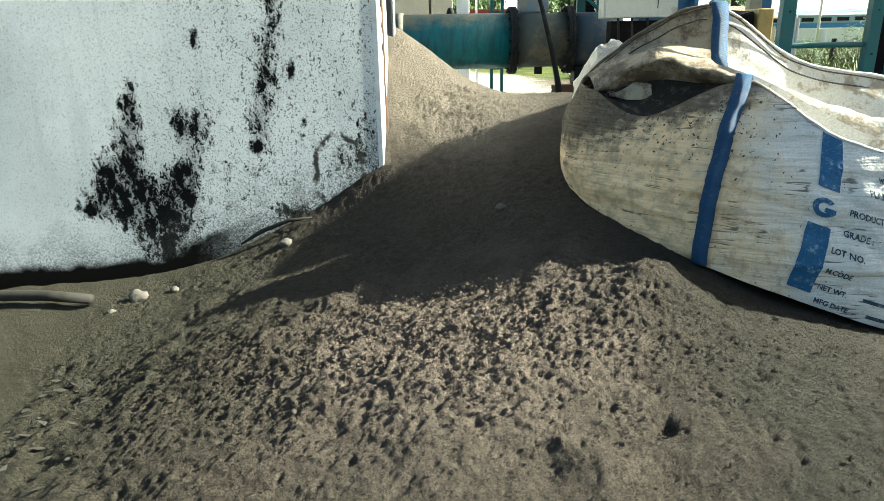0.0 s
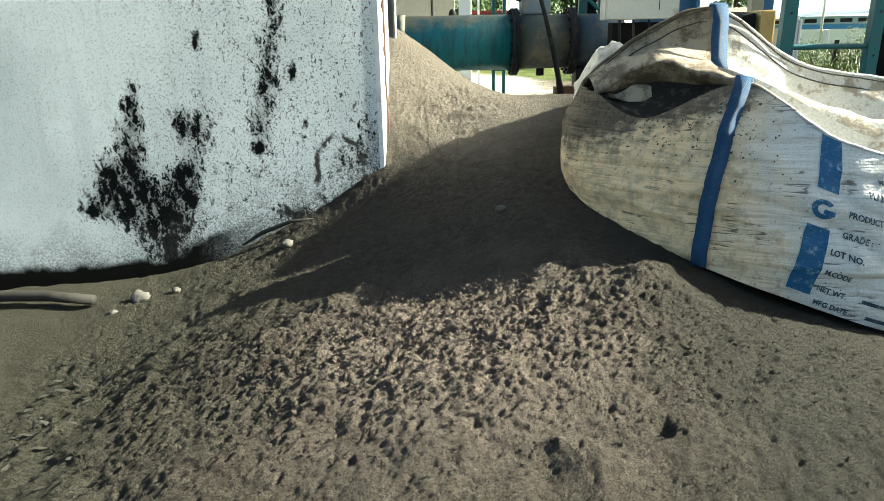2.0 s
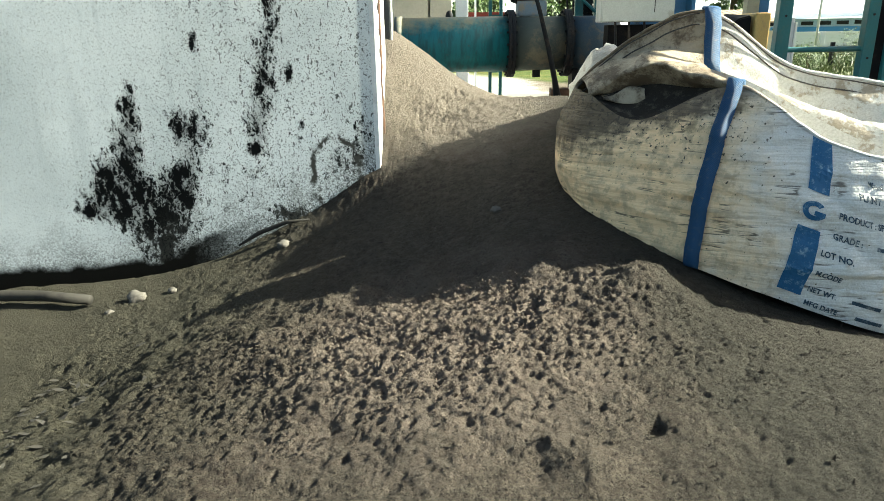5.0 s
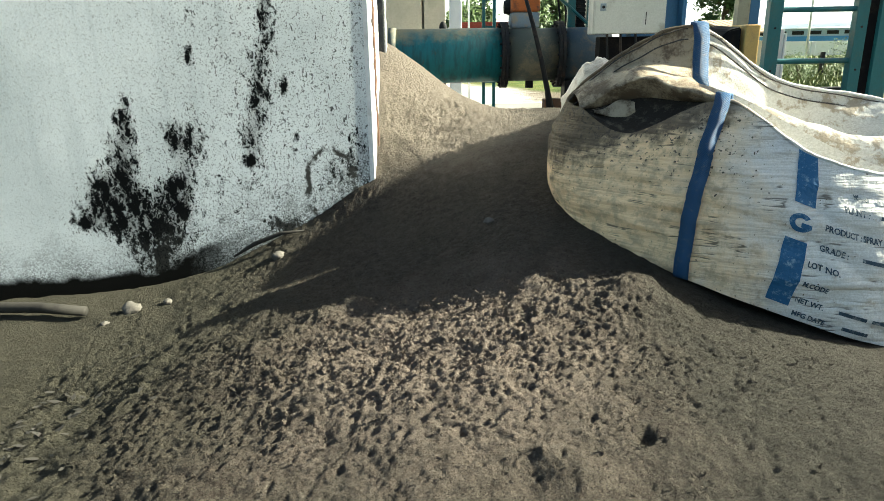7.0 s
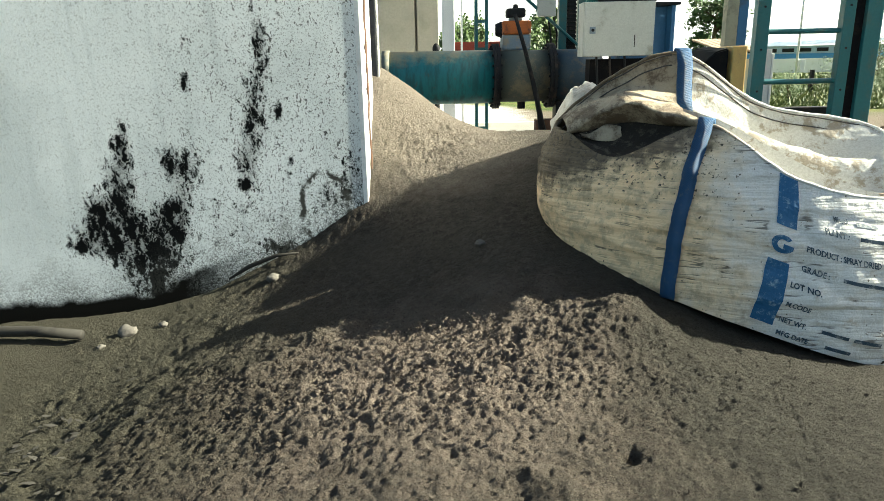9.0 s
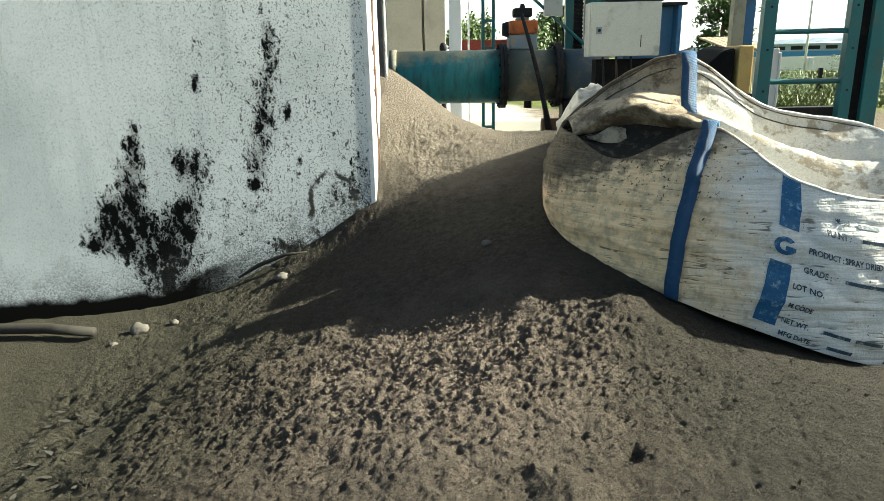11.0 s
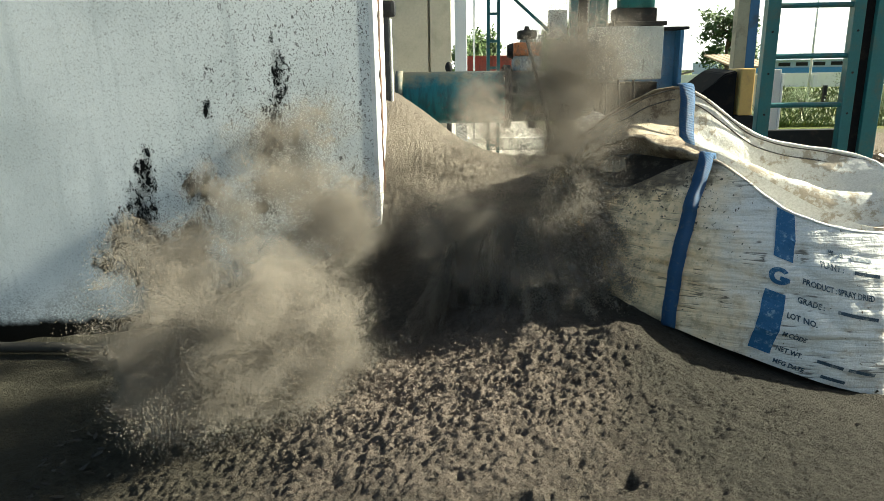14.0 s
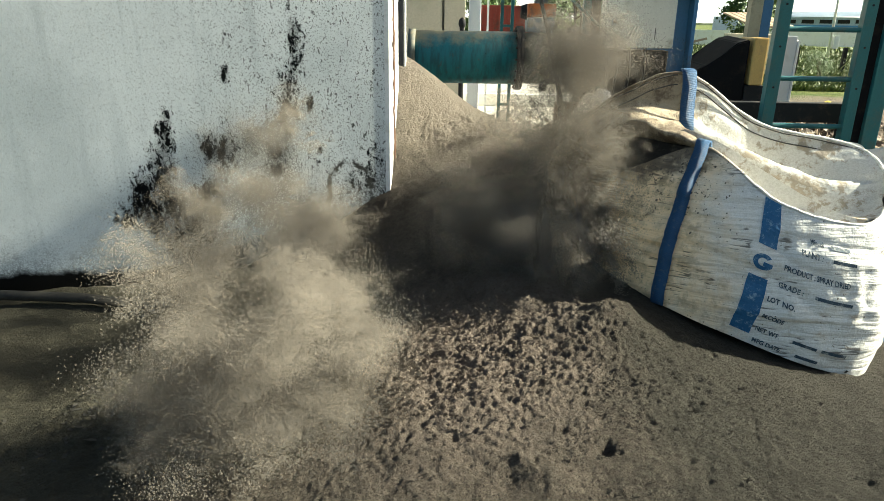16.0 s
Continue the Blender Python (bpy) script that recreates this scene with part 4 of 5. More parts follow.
def build_cabinet():
    cab = thing("control_cabinet", "grey steel control cabinet with a small lock, streaked with dirt", "cabinet", at=(2.31, 8.1, 1.46))
    bm = bmesh.new()
    box(bm, -0.42, 0.42, 0.0, 0.28, 0.0, 0.62, 0.012)
    part("body", bm, BOXPAINT, cab)
    bm = bmesh.new()
    box(bm, -0.405, 0.425, -0.022, -0.003, 0.006, 0.614, 0.006)
    door = part("door", bm, BOXPAINT, cab, "grey cabinet door")
    bm = bmesh.new()
    box(bm, -0.345, -0.275, -0.034, -0.023, 0.26, 0.34, 0.004)
    lock = part("lock", bm, GREYBLUE, door, "small lock plate")
    bm = bmesh.new()
    cyl(bm, (-0.31, -0.034, 0.30), (-0.31, -0.05, 0.30), 0.017, seg=12)
    part("key_barrel", bm, DARK, cab, "black key barrel")
    bm = bmesh.new()
    box(bm, 0.19, 0.20, -0.0255, -0.0235, 0.1, 0.24)
    part("scratch", bm, DARK, cab, "dark scratch")
    bm = bmesh.new()
    box(bm, -0.30, 0.42, 0.10, 0.34, -2.06, -0.03, 0.01)
    part("stand", bm, BLACK, cab, "black greasy machine housing below")
    for x in (-0.24, -0.08, 0.1):
        bm = bmesh.new()
        tube(bm, [(x, 0.03, 0.0), (x + 0.02, 0.02, -0.3), (x - 0.03, 0.03, -0.8), (x, 0.03, -1.6)], 0.014, 6)
        part("cable", bm, DARK, cab)


def build_blue_column():
    col = thing("steel_column", "blue painted steel column with flanges behind the cabinet", "column", at=(2.92, 8.75, LEVEL))
    for nm, x0, x1, y0, y1 in (("web", -0.42, 0.20, 0.06, 0.09), ("flange_plate", 0.20, 0.25, -0.12, 0.26), ("flange_plate", -0.47, -0.42, -0.12, 0.26)):
        bm = bmesh.new()
        box(bm, x0, x1, y0, y1, 0, 2.66, 0.006)
        part(nm, bm, BLUE, col)
    bm = bmesh.new()
    box(bm, -0.55, 0.30, -0.16, 0.30, 2.665, 2.70, 0.006)
    part("cap_plate", bm, DARK, col, "dark cap plate")


def build_dark_tower():
    tow = thing("machine_frame", "dark green steel frame with ribbed guide and cable boxes", "machine", at=(2.24, 10.8, LEVEL))
    for x0, x1, y0, y1, mat, nm in ((-0.14, -0.02, 0.0, 0.16, TEAL, "upright"), (0.16, 0.28, 0.0, 0.16, TEAL, "upright"), (0.0, 0.14, 0.07, 0.13, DARK, "back_plate")):
        bm = bmesh.new()
        box(bm, x0, x1, y0, y1, 0, 4.2, 0.008)
        part(nm, bm, mat, tow)
    for k in range(34):
        bm = bmesh.new()
        box(bm, 0.0, 0.14, 0.02, 0.066, 2.0 + k * 0.06, 2.035 + k * 0.06)
        part("rib", bm, DARK, tow)
    bm = bmesh.new()
    box(bm, -0.48, -0.2, -0.05, 0.12, 2.68, 3.1, 0.01)
    part("junction_box", bm, BOXPAINT, tow, "grey junction box")
    for a, b in (((-0.3, 0.05, 2.67), (-0.26, 0.05, 2.0)), ((-0.22, 0.05, 2.67), (-0.16, 0.06, 2.2))):
        bm = bmesh.new()
        tube(bm, [a, ((a[0] + b[0]) / 2 + 0.03, a[1], (a[2] + b[2]) / 2), b], 0.015, 6)
        part("cable", bm, DARK, tow)
    bm = bmesh.new()
    tube(bm, [(-1.10, 0.02, 3.34), (-0.46, 0.02, 2.78), (0.22, -0.02, 2.20)], 0.025, 8)
    part("stay_rod", bm, TEAL, tow, "sloping green stay rod")
    # fan housing above the cabinet
    fan = thing("fan_drive", "teal drive drum on a dark bracket above the cabinet", "machine", at=(2.62, 8.9, 2.125))
    bm = bmesh.new()
    box(bm, -0.34, 0.34, -0.22, 0.24, 0.0, 0.05, 0.006)
    part("bracket", bm, DARK, fan, "dark bracket plate")
    bm = bmesh.new()
    box(bm, -0.3, 0.22, -0.16, 0.16, 0.052, 0.22, 0.01)
    part("gearbox", bm, DARK, fan, "dark gearbox")
    bm = bmesh.new()
    cyl(bm, (-0.02, 0, 0.222), (-0.02, 0, 1.1), 0.24, seg=32)
    part("drum", bm, TEAL, fan, "teal drum", True)
    bm = bmesh.new()
    cyl(bm, (-0.45, 0, -0.1), (-0.45, 0, 1.3), 0.075, seg=20)
    part("duct", bm, TEAL, fan, "teal vertical duct", True)


def build_lattice():
    post = thing("lattice_post", "slim dark green lattice post behind the pipe", "post", at=(1.03, 12.7, LEVEL))
    for x in (-0.1, 0.09):
        bm = bmesh.new()
        box(bm, x - 0.03, x + 0.03, -0.03, 0.03, 0, 4.4, 0.004)
        part("upright", bm, TEAL, post)
    for k in range(9):
        bm = bmesh.new()
        box(bm, -0.072, 0.06, -0.015, 0.015, 0.3 + 0.48 * k, 0.35 + 0.48 * k)
        part("crossbar", bm, TEAL, post)


def build_ladder():
    lad = thing("steel_frame", "teal painted steel ladder frame with round rungs", "ladder frame", at=(4.14, 8.3, LEVEL))
    for x0, x1, y0, y1 in ((-0.08, 0.08, 0, 0.12), (0.98, 1.12, 0, 0.12), (1.25, 1.45, -0.02, 0.14)):
        bm = bmesh.new()
        box(bm, x0, x1, y0, y1, 0, 4.5, 0.008)
        up = part("upright", bm, TEAL, lad)
        if x0 < 1.1:
            for z in (1.6, 2.1, 2.6):
                bm = bmesh.new()
                cyl(bm, ((x0 + x1) / 2, y0 - 0.012, z), ((x0 + x1) / 2, y0 + 0.01, z), 0.014, seg=6)
                part("bolt", bm, DARK, up)
    bm = bmesh.new()
    box(bm, 1.122, 1.248, 0.04, 0.10, 0, 4.5)
    part("gusset", bm, BLACK, lad, "dark plate between the uprights")
    for z in (0.55, 1.11, 1.71, 2.31, 2.91, 3.5):
        bm = bmesh.new()
        cyl(bm, (0.08, 0.06, z), (0.98, 0.06, z), 0.032, seg=12)
        part("rung", bm, TEAL, lad)
    beam = thing("ground_beam", "dark steel beam on two legs across the yard", "beam", at=(4.6, 8.75, LEVEL))
    bm = bmesh.new()
    box(bm, -1.25, 0.9, 0, 0.16, 1.10, 1.36, 0.01)
    part("beam", bm, DARK, beam)
    for x in (-1.1, 0.75):
        bm = bmesh.new()
        box(bm, x, x + 0.12, 0.02, 0.14, 0, 1.097, 0.008)
        part("leg", bm, DARK, beam)
    post = thing("timber_post", "grey weathered post with a blue steel side", "post", at=(4.77, 10.5, LEVEL))
    bm = bmesh.new()
    box(bm, -0.16, 0.02, 0, 0.16, 0, 4.6, 0.01)
    part("timber", bm, worn("grey_timber", (0.36, 0.34, 0.25), (0.22, 0.2, 0.15), 4, 0.5, 0.85), post, "grey timber")
    bm = bmesh.new()
    box(bm, 0.024, 0.17, 0.01, 0.15, 0, 4.6, 0.006)
    part("steel_side", bm, BLUE, post, "blue steel channel")


def build_hopper():
    hop = thing("loader_bucket", "black open steel bucket with an ochre yellow side", "machine", at=(4.2, 9.7, LEVEL))
    bm = bmesh.new()
    pts = [(-0.72, 0, 0.9), (-0.72, 0, 1.62), (-0.42, 0, 1.76), (-0.02, 0, 2.10), (0.15, 0, 2.14), (0.15, 0, 0.9)]
    lo = [bm.verts.new(p) for p in pts]
    hi = [bm.verts.new((p[0] * 1.05, 0.9, p[2] * 1.02)) for p in pts]
    bm.faces.new(lo)
    bm.faces.new(hi[::-1])
    for k in range(6):
        bm.faces.new((lo[k], lo[(k + 1) % 6], hi[(k + 1) % 6], hi[k]))
    bmesh.ops.bevel(bm, geom=list(bm.edges), offset=0.02, segments=2, affect="EDGES")
    part("bucket", bm, BLACK, hop, "black grimy bucket")
    bm = bmesh.new()
    box(bm, 0.20, 0.41, -0.02, 0.5, 1.5, 2.17, 0.02)
    part("side_plate", bm, YELLOW, hop, "ochre yellow side plate")
    bm = bmesh.new()
    box(bm, 0.16, 0.46, 0.0, 0.5, 0, 1.496, 0.01)
    part("leg", bm, DARK, hop)
    bm = bmesh.new()
    box(bm, -0.62, -0.25, 0.1, 0.6, 0, 0.896, 0.01)
    part("leg", bm, DARK, hop)
    bm = bmesh.new()
    box(bm, -0.5, 0.1, 0.15, 0.18, 2.17, 2.20, 0, pose(0, 0, 0, 0, -14, 0))
    part("lip", bm, TILE, hop, "dusty pale lip")


def build_back():
    wallb = thing("panel_building", "beige concrete panel building with vertical joints", "building", at=(0, 16, LEVEL))
    for x0, x1 in ((-6.2, -4.0), (-3.99, -2.1), (-2.09, -0.24), (-0.2, 0.30)):
        bm = bmesh.new()
        box(bm, x0, x1 - 0.012, 0, 0.2, 0, 7, 0.015)
        part("panel", bm, BEIGE, wallb)
    bm = bmesh.new()
    box(bm, -6.2, 0.25, 0.21, 5, 0, 6.9)
    part("body", bm, BEIGE, wallb)
    col = thing("white_column", "white painted column beside the panel building", "column", at=(0.47, 14.2, LEVEL))
    bm = bmesh.new()
    box(bm, -0.13, 0.12, 0, 0.25, 0, 6.5, 0.015)
    part("shaft", bm, OFFWHITE, col)
    bm = bmesh.new()
    box(bm, 0.25, 0.29, 0.1, 0.14, 0, 5.5)
    part("downpipe", bm, OFFWHITE, col)
    bm = bmesh.new()
    box(bm, -0.2, 0.2, -0.1, 0.35, 0, 0.14, 0.01)
    part("plinth", bm, OFFWHITE, col)
    low = thing("low_wall", "low sunlit white wall across the yard", "wall", at=(3, 19, LEVEL))
    bm = bmesh.new()
    box(bm, -3.6, 3.2, 0, 0.2, 0, 0.34, 0.015)
    part("wall_body", bm, OFFWHITE, low)
    tank = thing("hydrant", "dark round hydrant head by the white column", "hydrant", at=(0.2, 13.6, LEVEL))
    bm = bmesh.new()
    cyl(bm, (0, 0, 0), (0, 0, 2.2), 0.05, seg=12)
    part("standpipe", bm, DARK, tank)
    bm = bmesh.new()
    bmesh.ops.create_uvsphere(bm, u_segments=16, v_segments=10, radius=0.075, matrix=Matrix.Translation((0, 0, 2.27)) @ Matrix.Diagonal((1, 1, 1.5, 1)))
    part("head", bm, DARK, tank, "", True)
    cap = thing("capped_post", "dark grey post with a black cap beside the wall end", "post", at=(-0.49, 6.35, 0.6))
    bm = bmesh.new()
    box(bm, -0.075, 0.06, -0.06, 0.06, 0, 1.5, 0.008)
    part("shaft", bm, worn("slate_paint", (0.03, 0.034, 0.04), (0.07, 0.065, 0.06), 8, 0.5, 0.7), cap)
    bm = bmesh.new()
    box(bm, -0.1, 0.12, -0.09, 0.09, 1.502, 1.64, 0.03)
    part("cap", bm, DARK, cap, "black cap")
    bm = bmesh.new()
    box(bm, 0.064, 0.076, -0.05, 0.05, 0, 1.48)
    part("edge_strip", bm, OFFWHITE, cap, "white edge strip")
    cable = thing("hanging_cable", "frayed brown cable hanging down the wall corner", "cable")
    bm = bmesh.new()
    tube(bm, [(-0.435 + 0.012 * noise.noise(Vector((k * 0.7, 3, 0))), 5.25 + 0.02 * noise.noise(Vector((k * 0.5, 8, 0))), 2.6 - 0.105 * k) for k in range(20)], 0.008, 6)
    part("strand", bm, RUSTY, cable)
    bm = bmesh.new()
    tube(bm, [(-0.44 + 0.02 * noise.noise(Vector((k * 0.9, 1, 5))), 5.27, 2.6 - 0.08 * k) for k in range(20)], 0.006, 6)
    part("strand", bm, DARK, cable)
    pan = thing("white_panel", "tall white sheet panel standing in the yard", "panel", at=(6.5, 13, LEVEL))
    bm = bmesh.new()
    box(bm, -0.17, 0.10, 0, 0.12, 0, 2.14, 0.01)
    part("sheet", bm, OFFWHITE, pan)
    bm = bmesh.new()
    box(bm, 0.104, 0.15, -0.01, 0.13, 0, 2.06, 0.006)
    part("edge_post", bm, OFFWHITE, pan)
    shed = thing("small_shed", "small cream shed with a tiled pitched roof", "shed", at=(13.5, 30, LEVEL - 0.25))
    bm = bmesh.new()
    box(bm, -0.8, 0.75, 0, 3, 0, 2.1)
    part("wall", bm, worn("cream_wall", (0.6, 0.55, 0.43), (0.45, 0.4, 0.32), 1, 0.4, 0.9, grain=10), shed)
    for x0 in np.arange(-1.0, 0.8, 0.30):
        bm = bmesh.new()
        box(bm, x0, x0 + 0.26, -0.3, 3.3, 2.12, 2.2, 0.02, pose(0, 0, 0.35, 9, 0, 0))
        part("roof_tile", bm, TILE, shed)


def build_container():
    box_red = thing("shipping_container", "rust-red ribbed steel container behind the pipe", "container", at=(3.15, 40, LEVEL))
    bm = bmesh.new()
    box(bm, -1.6, 1.6, 0.03, 2.3, 0, 3.05, 0.02)
    part("body", bm, RED, box_red)
    for k in range(11):
        bm = bmesh.new()
        box(bm, -1.5 + 0.28 * k, -1.36 + 0.28 * k, -0.02, 0.028, 0.12, 2.93, 0.008)
        part("rib", bm, RED, box_red)
    for z in (0.0, 2.95):
        bm = bmesh.new()
        box(bm, -1.62, 1.62, -0.04, 0.026, z, z + 0.1, 0.01)
        part("rail", bm, RED, box_red)


def build_haze():
    """The pale haze of the sky over the horizon ahead."""
    m = Nodes("bright_haze")
    m.bsdf.inputs["Base Color"].default_value = (0, 0, 0, 1)
    m.bsdf.inputs["Emission Color"].default_value = (1.0, 1.0, 0.97, 1)
    m.bsdf.inputs["Emission Strength"].default_value = 0.55
    bm = bmesh.new()
    sheet_from(bm, [[(850 * math.sin(radians(a)), 850 * math.cos(radians(a)), z) for a in range(-60, 61, 5)] for z in (-3, 150, 320)])
    ob = part("backdrop", bm, m.mat)
    tagged(ob, "pale bright hazy sky above the horizon", "sky", kind="structure")


def build_far():
    hall = thing("warehouse", "long pale blue-grey warehouse with a blue band in the distance", "building", at=(66, 120, LEVEL))
    bm = bmesh.new()
    box(bm, -12, 40, 0, 30, 0, 3.3)
    part("wall", bm, SHEET, hall)
    bm = bmesh.new()
    box(bm, -12.1, 40.1, -0.15, 0, 1.1, 2.0)
    part("band", bm, CLAD_BLUE, hall, "blue cladding band")
    bm = bmesh.new()
    vs = [bm.verts.new(p) for p in ((-12.5, -1, 3.1), (40.5, -1, 4.6), (40.5, 31, 5.2), (-12.5, 31, 4.0))]
    bm.faces.new(vs)
    bmesh.ops.solidify(bm, geom=list(bm.faces), thickness=0.5)
    part("roof", bm, SHEET, hall, "low sloping sheet roof")
    for k in range(16):
        bm = bmesh.new()
        box(bm, -11 + 3 * k, -9 + 3 * k, -0.1, 0, 2.2 + 0.03 * k, 2.8 + 0.03 * k)
        part("window", bm, DARK, hall)
    low = thing("boundary_wall", "low pale wall beyond the grass", "wall", at=(30, 75, LEVEL))
    bm = bmesh.new()
    box(bm, -12, 60, 0, 0.3, 0, 1.5)
    part("wall_body", bm, OFFWHITE, low)
    pole = thing("street_lamp", "slim grey lamp pole with a small box", "lamp post", at=(21.4, 40, LEVEL))
    bm = bmesh.new()
    cyl(bm, (0, 0, 0), (0, 0, 9), 0.075, 0.045, 12)
    part("pole", bm, OFFWHITE, pole, "", True)
    bm = bmesh.new()
    box(bm, 0.12, 0.4, -0.2, 0.1, 1.0, 1.7, 0.02)
    part("meter_box", bm, OFFWHITE, pole)
    fence = thing("fence", "short dark fence posts in the grass", "fence")
    for k in range(7):
        bm = bmesh.new()
        x = 14.5 + 2.3 * k
        box(bm, x - 0.08, x + 0.08, 34, 34.16, LEVEL, LEVEL + 1.25)
        part("post", bm, DARK, fence)


def build_tree(x, y, h, spread, seed, label, trunk=0.22, base=0.3):
    rnd = random.Random(seed)
    tree = thing("tree", label, "tree", at=(x, y, LEVEL))
    bm = bmesh.new()
    tube(bm, [(0, 0, 0), (0.1, 0, h * 0.3), (-0.05, 0.1, h * 0.6), (0.1, 0, h * 0.9)], [trunk, trunk * 0.8, trunk * 0.5, trunk * 0.12], 10)
    ends = []
    for k in range(11):
        z = h * rnd.uniform(base, 0.8)
        a = rnd.uniform(0, math.tau)
        l = spread * rnd.uniform(0.5, 1.0) * (1.15 - 0.5 * z / h)
        end = (l * math.cos(a), l * math.sin(a), z + h * rnd.uniform(0.05, 0.25))
        tube(bm, [(0, 0, z), (end[0] * 0.5, end[1] * 0.5, (z + end[2]) / 2 + 0.1), end], [trunk * 0.4, trunk * 0.25, trunk * 0.06], 6)
        ends.append(end)
    part("trunk", bm, BARK, tree, "", True)
    bm = bmesh.new()
    ends.append((0, 0, h * 0.95))
    for e in ends:
        for _ in range(8):
            c = Vector(e) + Vector([rnd.gauss(0, spread * 0.22) for _ in range(3)])
            for _ in range(42):
                p = c + Vector([rnd.gauss(0, spread * 0.12) for _ in range(3)])
                d = Vector([rnd.gauss(0, 1) for _ in range(3)]).normalized()
                w = d.orthogonal().normalized()
                s = h * rnd.uniform(0.016, 0.04)
                bm.faces.new([bm.verts.new(q) for q in (p - d * s, p + w * s * 0.6, p + d * s, p - w * s * 0.6)])
    me = mesh_of("crown", bm, LEAF)
    crown = new("crown", me)
    crown.parent = tree


def scatter(name, label, category, material, count, place, shape):
    """Many small pieces in one object of stuff."""
    rnd = random.Random(name)
    verts, faces = [], []
    for _ in range(count):
        ps = shape(rnd, place(rnd))
        i = len(verts)
        verts += ps
        faces.append(tuple(range(i, i + len(ps))))
    me = bpy.data.meshes.new(name)
    me.from_pydata(verts, [], faces)
    me.materials.append(material)
    tagged(new(name, me), label, category, kind="stuff")


def blade(rnd, p):
    h, a, w = rnd.uniform(0.06, 0.3) * (2.4 if rnd.random() < 0.05 else 1), rnd.uniform(0, math.tau), rnd.uniform(0.02, 0.05) * (1 + p[1] / 60)
    patch = 0.5 + noise.noise(Vector((p[0] * 0.45, p[1] * 0.3, 2))) + 0.5 * noise.noise(Vector((p[0] * 1.3, p[1] * 0.9, 7)))
    h *= 0.2 + 1.2 * max(0.0, patch) ** 1.5
    dx, dy = math.cos(a), math.sin(a)
    return [(p[0] - dx * w, p[1] - dy * w, p[2]), (p[0] + dx * w, p[1] + dy * w, p[2]), (p[0] + dy * h * 0.8, p[1] + dx * h * 0.8, p[2] + h)]


def flake(rnd, p):
    s = rnd.uniform(0.03, 0.12)
    d = Vector([rnd.gauss(0, 1) for _ in range(3)]).normalized() * s
    w = d.orthogonal().normalized() * s * 0.5
    c = Vector(p)
    return [tuple(c - d), tuple(c + w), tuple(c + d), tuple(c - w)]


def build_shade_piers():
    # unseen pier, added to throw the shadow band between bag and wall
    bm = bmesh.new()
    box(bm, 4.4, 4.65, 4.65, 5.56, LEVEL - 0.1, 3.22, 0.01)
    ob = part("wall_shade_near", bm, OFFWHITE)
    tagged(ob, "unseen plain pier added to shade the sand behind the bag", "wall", kind="structure")
    # second unseen pier, added only to keep the sun off the pipe
    bm = bmesh.new()
    box(bm, 8.6, 8.9, 10.4, 12.0, LEVEL, 6.9, 0.02)
    ob = part("wall_shade_far", bm, BEIGE)
    tagged(ob, "unseen beige concrete pier added to shade the pipe", "wall", kind="structure")


build_shade_piers()
build_pipe()
build_motor()
build_cabinet()
build_blue_column()
build_dark_tower()
build_lattice()
build_ladder()
build_hopper()
build_back()
build_container()
build_haze()
build_far()
build_tree(24.6, 60, 6.5, 2.2, 3, "leafy green tree beyond the yard", 0.25, 0.2)
build_tree(27.5, 64, 4.4, 1.6, 9, "leafy green tree beyond the yard", 0.2, 0.2)
build_tree(2.6, 46, 4.4, 1.5, 5, "bushy green tree behind the pipe", 0.2, 0.15)
build_tree(0.9, 43, 3.4, 1.2, 12, "bushy green tree behind the pipe", 0.2, 0.15)
build_tree(5.9, 38, 3.3, 1.2, 14, "bushy green tree behind the pipe", 0.2, 0.15)
build_tree(7.2, 42, 4.6, 1.5, 15, "bushy green tree behind the pipe", 0.2, 0.15)
build_tree(27, 33, 1.9, 1.5, 16, "low green shrub in the grass", 0.1, 0.05)
build_tree(22.5, 36, 1.5, 1.3, 23, "low green shrub in the grass", 0.1, 0.05)
build_tree(17.5, 38, 1.3, 1.1, 29, "low green shrub in the grass", 0.1, 0.05)
build_tree(16.4, 31, 1.0, 0.9, 41, "low green shrub in the grass", 0.08, 0.05)
build_tree(20.0, 32.5, 1.2, 1.1, 43, "low green shrub in the grass", 0.08, 0.05)
build_tree(24.5, 35, 1.5, 1.3, 47, "low green shrub in the grass", 0.08, 0.05)
build_tree(34, 52, 2.6, 2.2, 19, "low green shrub in the grass", 0.1, 0.05)
scatter("grass", "tall uneven green and yellow grass", "grass", GRASS, 52000,
        lambda r: (lambda y: (r.uniform(0.25, 1.0) * y * 0.75, y, LEVEL))(25 + 45 * r.random() ** 1.7), blade)


def litter_spot(r):
    x, y = r.gauss(7.5, 2.3), r.gauss(13.6, 1.5)
    return (x, y, LEVEL + 0.75 * math.exp(-((x - 7.5) / 2.0) ** 2 - ((y - 13.6) / 1.0) ** 2) * r.uniform(0.4, 1) + 0.03)


scatter("leaf_litter", "heap of dry leaves and rubbish", "litter", LITTER, 12000, litter_spot, flake)
bm = bmesh.new()
rock(bm, 0.16, 21, 0.7)
film_bag = part("plastic_bag", bm, FILM, None, "", True)
film_bag.location = (7.35, 12.9, 0.22)
tagged(film_bag, "crumpled yellow plastic bag on the leaf heap", "bag")


